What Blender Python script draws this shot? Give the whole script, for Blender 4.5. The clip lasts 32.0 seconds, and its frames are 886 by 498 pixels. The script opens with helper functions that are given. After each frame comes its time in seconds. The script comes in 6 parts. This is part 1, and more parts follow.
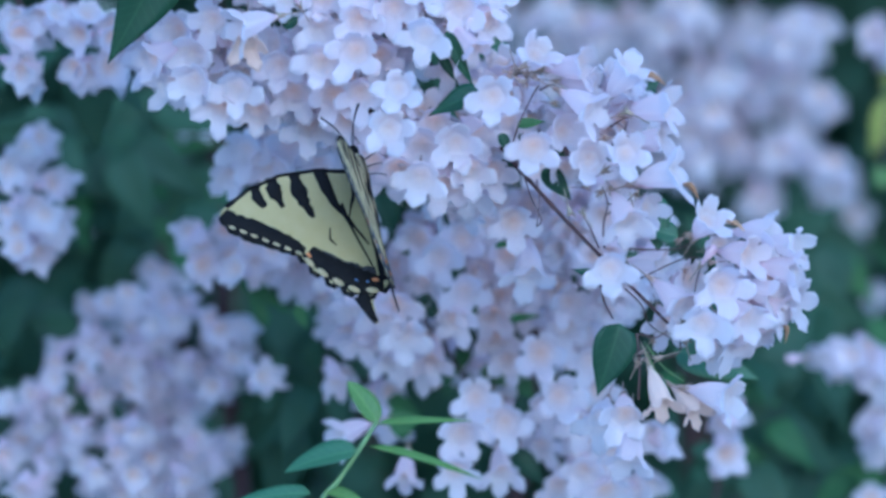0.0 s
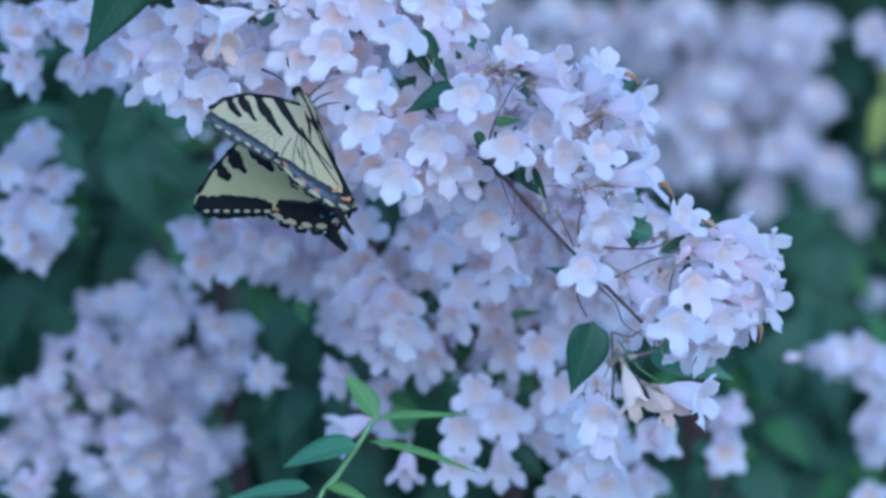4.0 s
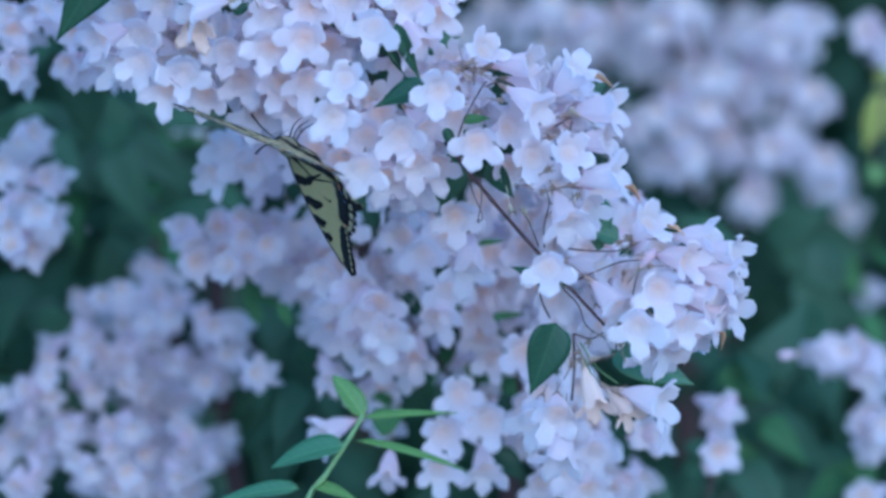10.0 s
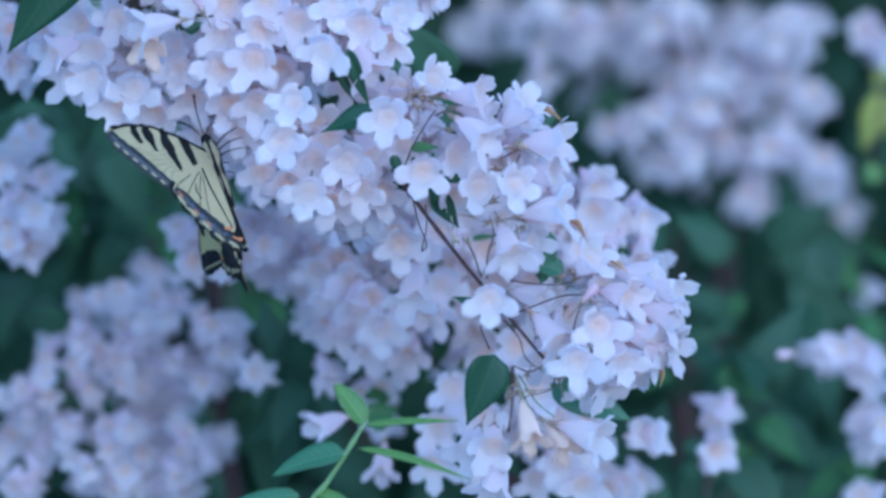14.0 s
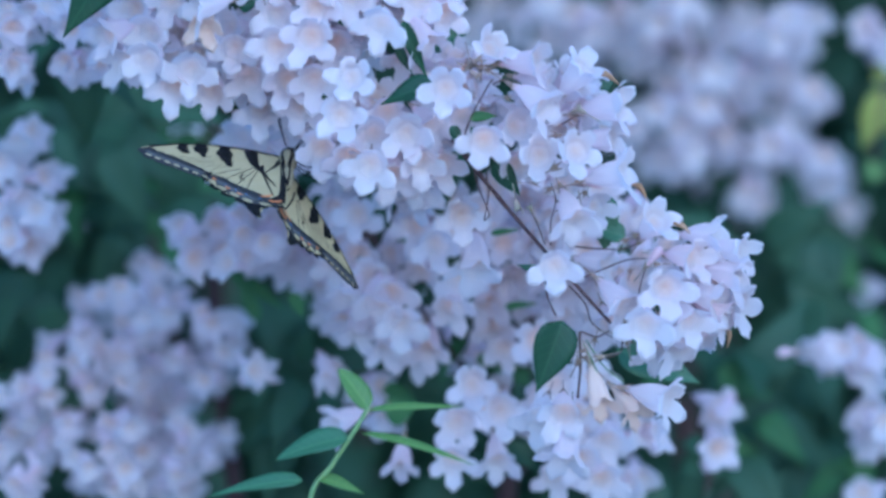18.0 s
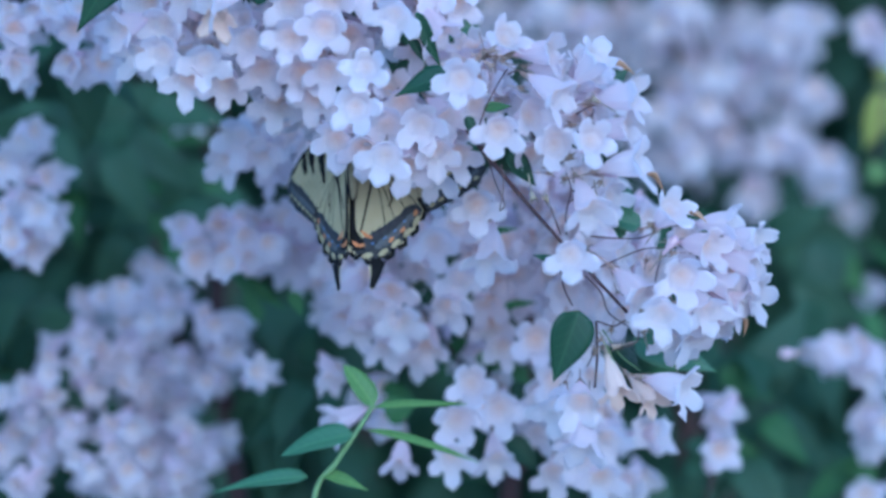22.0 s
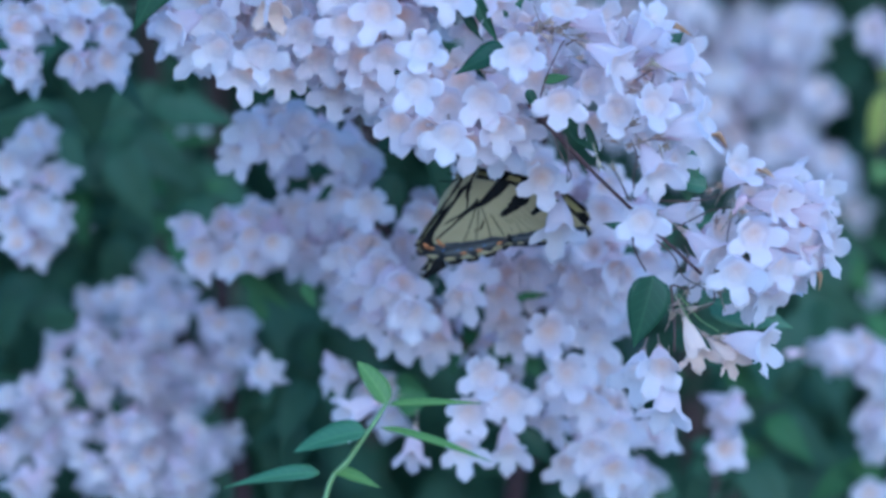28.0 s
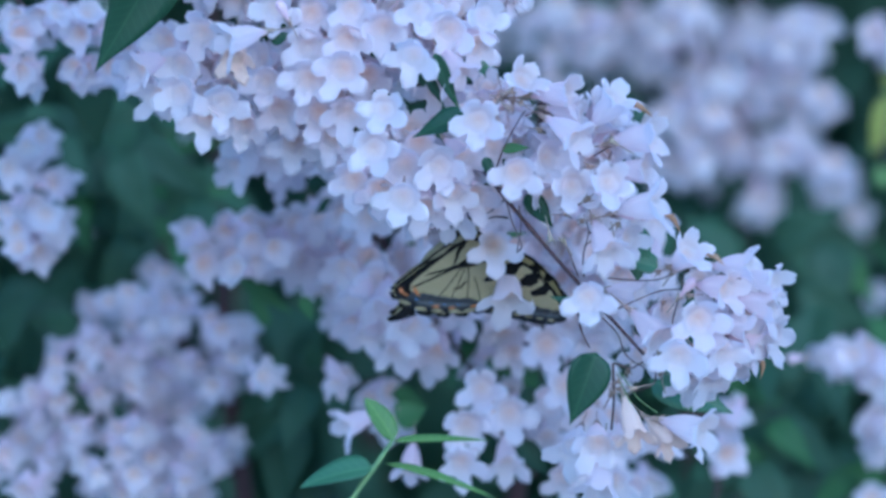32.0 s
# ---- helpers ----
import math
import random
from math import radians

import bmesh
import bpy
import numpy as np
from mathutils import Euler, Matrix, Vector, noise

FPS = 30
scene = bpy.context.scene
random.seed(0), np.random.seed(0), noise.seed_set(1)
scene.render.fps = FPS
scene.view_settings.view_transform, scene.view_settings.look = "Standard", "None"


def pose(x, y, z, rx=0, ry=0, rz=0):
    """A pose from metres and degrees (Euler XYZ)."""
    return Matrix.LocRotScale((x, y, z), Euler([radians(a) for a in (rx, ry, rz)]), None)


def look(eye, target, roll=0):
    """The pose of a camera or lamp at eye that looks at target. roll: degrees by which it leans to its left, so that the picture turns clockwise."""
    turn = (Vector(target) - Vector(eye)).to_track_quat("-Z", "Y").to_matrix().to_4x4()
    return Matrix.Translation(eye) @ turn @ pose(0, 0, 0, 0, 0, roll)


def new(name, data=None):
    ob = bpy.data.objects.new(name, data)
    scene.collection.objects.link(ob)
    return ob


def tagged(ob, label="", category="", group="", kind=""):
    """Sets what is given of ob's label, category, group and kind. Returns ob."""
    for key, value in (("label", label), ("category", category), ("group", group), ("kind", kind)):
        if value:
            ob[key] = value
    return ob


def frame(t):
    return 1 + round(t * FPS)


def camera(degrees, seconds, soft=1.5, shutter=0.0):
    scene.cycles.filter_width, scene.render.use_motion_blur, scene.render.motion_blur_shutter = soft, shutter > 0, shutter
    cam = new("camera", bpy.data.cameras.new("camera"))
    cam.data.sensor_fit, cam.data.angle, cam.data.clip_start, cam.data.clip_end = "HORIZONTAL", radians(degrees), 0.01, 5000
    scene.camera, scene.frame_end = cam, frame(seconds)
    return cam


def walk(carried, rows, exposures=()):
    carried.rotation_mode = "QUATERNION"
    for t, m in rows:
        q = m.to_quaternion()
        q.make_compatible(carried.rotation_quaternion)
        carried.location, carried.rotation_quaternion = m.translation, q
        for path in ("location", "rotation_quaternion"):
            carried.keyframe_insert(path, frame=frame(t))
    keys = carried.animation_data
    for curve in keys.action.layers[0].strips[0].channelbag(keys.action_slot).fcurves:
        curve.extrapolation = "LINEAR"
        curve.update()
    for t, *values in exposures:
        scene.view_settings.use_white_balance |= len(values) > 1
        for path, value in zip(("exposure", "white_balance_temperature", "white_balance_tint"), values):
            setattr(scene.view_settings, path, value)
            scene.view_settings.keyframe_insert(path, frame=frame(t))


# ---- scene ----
DEGREES = 8.578
cam = camera(DEGREES, 32.0, soft=3.1)
cam.data.dof.use_dof = True
cam.data.dof.focus_distance = 1.99
cam.data.dof.aperture_fstop = 7.8
# A still stand on grass, the lens turned by hairs of a degree.
walk(cam, [
    (0, pose(0, 0, 1.4, 90.000, 0, 0.000)),
    (1, pose(0, 0, 1.4, 89.991, 0, 0.000)),
    (2, pose(0, 0, 1.4, 89.987, 0, -0.013)),
    (3, pose(0, 0, 1.4, 89.985, 0, -0.015)),
    (3.5, pose(0, 0, 1.4, 89.985, 0, -0.011)),
    (5.5, pose(0, 0, 1.4, 89.978, 0, -0.018)),
    (6, pose(0, 0, 1.4, 89.978, 0, -0.018)),
    (7, pose(0, 0, 1.4, 89.974, 0, -0.022)),
    (8, pose(0, 0, 1.4, 89.973, 0, -0.036)),
    (9, pose(0, 0, 1.4, 89.967, 0, -0.055)),
    (10, pose(0, 0, 1.4, 89.964, 0, -0.066)),
    (11, pose(0, 0, 1.4, 89.960, 0, -0.078)),
    (12, pose(0, 0, 1.4, 89.958, 0, -0.100)),
    (13, pose(0, 0, 1.4, 89.973, 0, -0.100)),
    (14, pose(0, 0, 1.4, 89.960, 0, -0.089)),
    (14.5, pose(0, 0, 1.4, 89.967, 0, -0.071)),
    (16.5, pose(0, 0, 1.4, 89.953, 0, -0.066)),
    (17, pose(0, 0, 1.4, 89.945, 0, -0.066)),
    (18, pose(0, 0, 1.4, 89.940, 0, -0.082)),
    (19, pose(0, 0, 1.4, 89.943, 0, -0.069)),
    (20, pose(0, 0, 1.4, 89.945, 0, -0.071)),
    (21, pose(0, 0, 1.4, 89.953, 0, -0.058)),
    (22, pose(0, 0, 1.4, 89.951, 0, -0.058)),
    (23, pose(0, 0, 1.4, 89.954, 0, -0.051)),
    (24, pose(0, 0, 1.4, 89.960, 0, -0.040)),
    (25, pose(0, 0, 1.4, 89.964, 0, -0.035)),
    (25.5, pose(0, 0, 1.4, 89.964, 0, -0.033)),
    (27.5, pose(0, 0, 1.4, 89.960, 0, -0.013)),
    (28, pose(0, 0, 1.4, 89.949, 0, -0.011)),
    (29, pose(0, 0, 1.4, 89.936, 0, -0.009)),
    (30, pose(0, 0, 1.4, 89.938, 0, -0.004)),
    (31, pose(0, 0, 1.4, 89.965, 0, 0.009)),
    (32, pose(0, 0, 1.4, 89.995, 0, 0.007)),
], exposures=[(0.0, 0.15, 4090, 5.6), (32.0, 0.15, 4090, 5.6)])
# ---------- world and light ----------
world = bpy.data.worlds.new("world")
world.use_nodes = True
scene.world = world
sky = world.node_tree.nodes.new("ShaderNodeTexSky")
sky.sky_type = "NISHITA"
sky.sun_disc = False
sky.sun_elevation = radians(23)
sky.sun_rotation = radians(166)
world.node_tree.links.new(sky.outputs["Color"], world.node_tree.nodes["Background"].inputs["Color"])
world.node_tree.nodes["Background"].inputs["Strength"].default_value = 0.28
sun = new("sun", bpy.data.lights.new("sun", "SUN"))
sun.data.energy, sun.data.angle, sun.data.color = 0.6, radians(100), (1.0, 0.93, 0.84)
sun.matrix_world = look((0.8, -3.0, 2.6), (0, 2, 1.4))


# ---------- materials ----------
def material(name):
    m = bpy.data.materials.new(name)
    m.use_nodes = True
    nt = m.node_tree
    nt.nodes.clear()
    return m, nt


def node(nt, kind, **values):
    n = nt.nodes.new(kind)
    for key, value in values.items():
        n.inputs[key.replace("_", " ")].default_value = value
    return n


def ramp(nt, fac, stops):
    r = nt.nodes.new("ShaderNodeValToRGB")
    el = r.color_ramp.elements
    el[0].position, el[0].color = stops[0][0], (*stops[0][1], 1)
    el[1].position, el[1].color = stops[-1][0], (*stops[-1][1], 1)
    for p, c in stops[1:-1]:
        el.new(p).color = (*c, 1)
    nt.links.new(fac, r.inputs["Fac"])
    return r.outputs["Color"]


def blend(nt, fac, a, b, how="MIX"):
    n = nt.nodes.new("ShaderNodeMix")
    n.data_type, n.blend_type = "RGBA", how
    for socket, value in ((n.inputs[0], fac), (n.inputs[6], a), (n.inputs[7], b)):
        if isinstance(value, (int, float)):
            socket.default_value = value
        elif isinstance(value, tuple):
            socket.default_value = (*value, 1)
        else:
            nt.links.new(value, socket)
    return n.outputs[2]


def grain(nt, scale, detail=4.0, coords="Object"):
    tc = nt.nodes.new("ShaderNodeTexCoord")
    n = node(nt, "ShaderNodeTexNoise", Scale=scale, Detail=detail)
    nt.links.new(tc.outputs[coords], n.inputs["Vector"])
    return n.outputs["Fac"]


def chance(nt):
    return nt.nodes.new("ShaderNodeObjectInfo").outputs["Random"]


def thin_surface(nt, colour, through_light, rough=0.6, bump=None, gloss=0.06, through_colour=None):
    """A thin leaf or petal: lit on its face, and letting part of the light through."""
    dif = node(nt, "ShaderNodeBsdfDiffuse", Roughness=0.3)
    tra = nt.nodes.new("ShaderNodeBsdfTranslucent")
    glo = node(nt, "ShaderNodeBsdfGlossy", Roughness=rough)
    nt.links.new(colour, dif.inputs["Color"])
    nt.links.new(through_colour or colour, tra.inputs["Color"])
    if bump is not None:
        b = node(nt, "ShaderNodeBump", Strength=0.35, Distance=0.0004)
        nt.links.new(bump, b.inputs["Height"])
        for s in (dif, glo):
            nt.links.new(b.outputs["Normal"], s.inputs["Normal"])
    m1 = node(nt, "ShaderNodeMixShader", Fac=through_light)
    m2 = node(nt, "ShaderNodeMixShader", Fac=gloss)
    nt.links.new(dif.outputs[0], m1.inputs[1])
    nt.links.new(tra.outputs[0], m1.inputs[2])
    nt.links.new(m1.outputs[0], m2.inputs[1])
    nt.links.new(glo.outputs[0], m2.inputs[2])
    out = nt.nodes.new("ShaderNodeOutputMaterial")
    nt.links.new(m2.outputs[0], out.inputs["Surface"])


def axis_distance(nt, far):
    """0 on the flower's own axis, 1 at that distance from it."""
    tc = nt.nodes.new("ShaderNodeTexCoord")
    flat = nt.nodes.new("ShaderNodeVectorMath")
    flat.operation = "MULTIPLY"
    flat.inputs[1].default_value = (1 / far, 1 / far, 0)
    size = nt.nodes.new("ShaderNodeVectorMath")
    size.operation = "LENGTH"
    nt.links.new(tc.outputs["Object"], flat.inputs[0])
    nt.links.new(flat.outputs[0], size.inputs[0])
    return size.outputs["Value"]


def along_axis(nt, near, far):
    tc = nt.nodes.new("ShaderNodeTexCoord")
    sep = nt.nodes.new("ShaderNodeSeparateXYZ")
    mr = node(nt, "ShaderNodeMapRange")
    mr.inputs[1].default_value, mr.inputs[2].default_value = near, far
    nt.links.new(tc.outputs["Object"], sep.inputs[0])
    nt.links.new(sep.outputs["Z"], mr.inputs[0])
    return mr.outputs[0]


def petal_outside():
    m, nt = material("petal_outside")
    body = ramp(nt, along_axis(nt, 0.0, 0.018), [(0.0, (0.90, 0.64, 0.68)), (0.30, (0.93, 0.81, 0.86)), (1.0, (0.93, 0.85, 0.885))])
    part = nt.nodes.new("ShaderNodeMath")
    part.operation = "MULTIPLY"
    part.inputs[1].default_value = 0.7
    nt.links.new(chance(nt), part.inputs[0])
    pale = blend(nt, part.outputs[0], body, (0.93, 0.89, 0.905))
    g = grain(nt, 700)
    c = blend(nt, g, pale, (0.90, 0.82, 0.86), "MIX")
    c = blend(nt, 0.7, c, pale)
    thin_surface(nt, c, 0.76, 0.5, grain(nt, 900, 6), 0.03)
    return m


def petal_inside():
    m, nt = material("petal_inside")
    d = axis_distance(nt, 0.010)
    g = grain(nt, 450, 5)
    add = nt.nodes.new("ShaderNodeMath")
    add.operation = "MULTIPLY_ADD"
    add.inputs[1].default_value, add.inputs[2].default_value = 0.22, -0.11
    nt.links.new(g, add.inputs[0])
    s = nt.nodes.new("ShaderNodeMath")
    nt.links.new(d, s.inputs[0])
    nt.links.new(add.outputs[0], s.inputs[1])
    c1 = ramp(nt, s.outputs[0], [(0.0, (0.94, 0.69, 0.49)), (0.30, (0.94, 0.79, 0.68)), (0.52, (0.935, 0.875, 0.86)), (0.80, (0.93, 0.89, 0.905))])
    c2 = ramp(nt, s.outputs[0], [(0.0, (0.94, 0.81, 0.71)), (0.35, (0.935, 0.875, 0.85)), (0.65, (0.93, 0.90, 0.91))])
    thin_surface(nt, blend(nt, chance(nt), c1, c2), 0.74, 0.5, grain(nt, 900, 6), 0.04)
    return m


def leaf_veins(nt, spacing):
    """1 along the midrib and the slanting side veins of a blade that lies along y, 0 between."""
    tc = nt.nodes.new("ShaderNodeTexCoord")
    sep = nt.nodes.new("ShaderNodeSeparateXYZ")
    nt.links.new(tc.outputs["Object"], sep.inputs[0])

    def sums(op, a, b):
        n = nt.nodes.new("ShaderNodeMath")
        n.operation = op
        for i, v in enumerate((a, b)):
            if isinstance(v, (int, float)):
                n.inputs[i].default_value = v
            else:
                nt.links.new(v, n.inputs[i])
        return n.outputs[0]
    side = sums("ABSOLUTE", sep.outputs["X"], 0)
    slant = sums("SUBTRACT", sep.outputs["Y"], sums("MULTIPLY", side, 0.9))
    wave = sums("ABSOLUTE", sums("SINE", sums("MULTIPLY", slant, math.pi / spacing), 0), 0)
    ribs = sums("MAXIMUM", sums("SUBTRACT", 1, sums("MULTIPLY", wave, 5)), sums("SUBTRACT", 1, sums("DIVIDE", side, 0.0006)))
    return sums("MAXIMUM", ribs, 0)


def plain_thin(name, a, b, scale, through_light, rough=0.55, gloss=0.06, vary=0.35, warm=None, veins=0.0):
    m, nt = material(name)
    c = blend(nt, grain(nt, scale), a, b)
    c = blend(nt, grain(nt, scale * 6, 6), c, blend(nt, 0.5, a, b))
    dim = nt.nodes.new("ShaderNodeMath")
    dim.operation = "MULTIPLY"
    dim.inputs[1].default_value = vary
    nt.links.new(chance(nt), dim.inputs[0])
    c = blend(nt, dim.outputs[0], c, warm or b)
    relief = grain(nt, scale * 4, 5)
    if veins:
        v = leaf_veins(nt, veins)
        faint = nt.nodes.new("ShaderNodeMath")
        faint.operation = "MULTIPLY"
        faint.inputs[1].default_value = 0.55
        nt.links.new(v, faint.inputs[0])
        c = blend(nt, faint.outputs[0], c, (b[0] * 1.8, b[1] * 1.5, b[2] * 1.5))
        relief = blend(nt, faint.outputs[0], relief, (0, 0, 0))
    thin_surface(nt, c, through_light, rough, relief, gloss)
    return m


def wing_scales(name, a, b, dusk):
    """Powdery wing scales, sooty towards the wing's root."""
    m, nt = material(name)
    c = blend(nt, grain(nt, 220, 5), a, b)
    tc = nt.nodes.new("ShaderNodeTexCoord")
    size = nt.nodes.new("ShaderNodeVectorMath")
    size.operation = "LENGTH"
    nt.links.new(tc.outputs["Object"], size.inputs[0])
    mr = node(nt, "ShaderNodeMapRange")
    mr.inputs[1].default_value, mr.inputs[2].default_value, mr.inputs[3].default_value, mr.inputs[4].default_value = 0.002, 0.016, 0.75, 0.0
    nt.links.new(size.outputs["Value"], mr.inputs[0])
    speck = nt.nodes.new("ShaderNodeMath")
    speck.operation = "MULTIPLY"
    nt.links.new(mr.outputs[0], speck.inputs[0])
    nt.links.new(grain(nt, 1500, 3), speck.inputs[1])
    c = blend(nt, speck.outputs[0], c, dusk)
    thin_surface(nt, c, 0.3, 0.7, grain(nt, 1800, 4), 0.03)
    return m


def solid(name, a, b, scale, rough, bump=0.3, metal=0.0, gloss=0.5):
    m, nt = material(name)
    p = node(nt, "ShaderNodeBsdfPrincipled", Roughness=rough, Metallic=metal, Specular_IOR_Level=gloss)
    g = grain(nt, scale, 6)
    nt.links.new(blend(nt, g, a, b), p.inputs["Base Color"])
    bp = node(nt, "ShaderNodeBump", Strength=bump, Distance=0.0006)
    nt.links.new(grain(nt, scale * 3, 8), bp.inputs["Height"])
    nt.links.new(bp.outputs[0], p.inputs["Normal"])
    out = nt.nodes.new("ShaderNodeOutputMaterial")
    nt.links.new(p.outputs[0], out.inputs[0])
    return m


PETAL_OUT, PETAL_IN = petal_outside(), petal_inside()
CALYX = plain_thin("calyx", (0.24, 0.34, 0.16), (0.44, 0.24, 0.24), 300, 0.15, vary=0.4)
BUD = plain_thin("bud", (0.78, 0.52, 0.60), (0.88, 0.74, 0.78), 300, 0.3)
WITHERED = plain_thin("withered_petal", (0.42, 0.22, 0.10), (0.60, 0.40, 0.22), 350, 0.25)
FADED = plain_thin("faded_petal", (0.88, 0.69, 0.52), (0.90, 0.80, 0.75), 220, 0.6, 0.5, 0.03)
BARK = solid("twig_bark", (0.035, 0.017, 0.018), (0.085, 0.042, 0.036), 260, 0.75)
RED_TWIG = solid("red_twig", (0.075, 0.03, 0.038), (0.10, 0.075, 0.045), 300, 0.6)
GREEN_STEM = solid("green_stem", (0.12, 0.20, 0.07), (0.20, 0.30, 0.10), 200, 0.5)
LEAF = plain_thin("leaf", (0.015, 0.048, 0.027), (0.034, 0.082, 0.036), 60, 0.16, 0.5, 0.025, 0.3, None, 0.0036)
LEAF_BACK = plain_thin("shade_leaf", (0.050, 0.102, 0.056), (0.092, 0.170, 0.076), 40, 0.25, 0.6, 0.02, 0.7, (0.028, 0.058, 0.034))
LEAF_FRESH = plain_thin("fresh_leaf", (0.12, 0.22, 0.05), (0.18, 0.31, 0.08), 60, 0.4, 0.5, 0.03, 0.3, None, 0.003)
LEAF_COOL = plain_thin("cool_leaf", (0.06, 0.15, 0.07), (0.10, 0.21, 0.09), 60, 0.3, 0.5, 0.05, 0.3, None, 0.003)
LEAF_MID = plain_thin("mid_leaf", (0.06, 0.15, 0.05), (0.11, 0.22, 0.07), 60, 0.3, 0.55, 0.02, 0.5)
LEAF_YELLOW = plain_thin("yellow_leaf", (0.34, 0.40, 0.04), (0.45, 0.46, 0.06), 60, 0.4)
WING_YELLOW = wing_scales("wing_yellow", (0.46, 0.38, 0.14), (0.54, 0.47, 0.23), (0.10, 0.09, 0.05))
WING_CREAM = wing_scales("wing_cream", (0.46, 0.38, 0.18), (0.53, 0.46, 0.27), (0.20, 0.17, 0.10))
WING_BLACK = solid("wing_black", (0.006, 0.006, 0.007), (0.016, 0.015, 0.014), 500, 0.9, 0.3, 0.0, 0.12)
WING_SLATE = solid("wing_slate", (0.022, 0.022, 0.023), (0.07, 0.07, 0.07), 500, 0.9, 0.3, 0.0, 0.15)
WING_DUST = solid("wing_dust", (0.055, 0.056, 0.056), (0.15, 0.152, 0.15), 700, 0.9, 0.3, 0.0, 0.15)
WING_ORANGE = solid("wing_orange", (0.46, 0.15, 0.04), (0.60, 0.27, 0.09), 500, 0.8)
WING_BLUE = solid("wing_blue", (0.06, 0.12, 0.30), (0.16, 0.24, 0.42), 500, 0.7)
BODY_FUR = solid("body_fur", (0.15, 0.12, 0.06), (0.42, 0.36, 0.20), 900, 0.9, 0.8)
# Ground tone picked pale as a reflector, to brighten the flowers from below.
BOUNCE_GROUND = solid("bounce_ground", (0.27, 0.25, 0.21), (0.40, 0.37, 0.32), 60, 0.95, 0.6)


# ---------- mesh makers ----------
def smooth(me):
    me.shade_smooth()
    return me


def mesh_of(name, verts, faces, mats, slots=None):
    me = bpy.data.meshes.new(name)
    me.from_pydata([tuple(v) for v in verts], [], faces)
    for m in mats:
        me.materials.append(m)
    if slots is not None:
        me.polygons.foreach_set("material_index", slots)
    return smooth(me)


def calyx_mesh(name, k=6):
    """The stalk, the small green-red cup and its five pointed sepals, below and round the origin."""
    verts, faces, mm = [], [], 0.001
    for z, r in ((-9.0, 0.22), (-2.6, 0.25), (-1.6, 0.9), (0.8, 1.1)):
        verts += [(r * mm * math.cos(2 * math.pi * i / k), r * mm * math.sin(2 * math.pi * i / k), z * mm) for i in range(k)]
    for r in range(3):
        for i in range(k):
            faces.append((r * k + i, r * k + (i + 1) % k, (r + 1) * k + (i + 1) % k, (r + 1) * k + i))
    for i in range(5):
        a = 2 * math.pi * (i + 0.5) / 5
        w = len(verts)
        for da, r, z in ((-0.4, 1.2, 0.3), (0.4, 1.2, 0.3), (0.0, 2.3, 2.8), (0.0, 0.9, 0.9)):
            verts.append((r * mm * math.cos(a + da), r * mm * math.sin(a + da), z * mm))
        faces += [(w, w + 1, w + 2), (w, w + 2, w + 3), (w + 1, w + 3, w + 2)]
    return mesh_of(name, verts, faces, [CALYX])


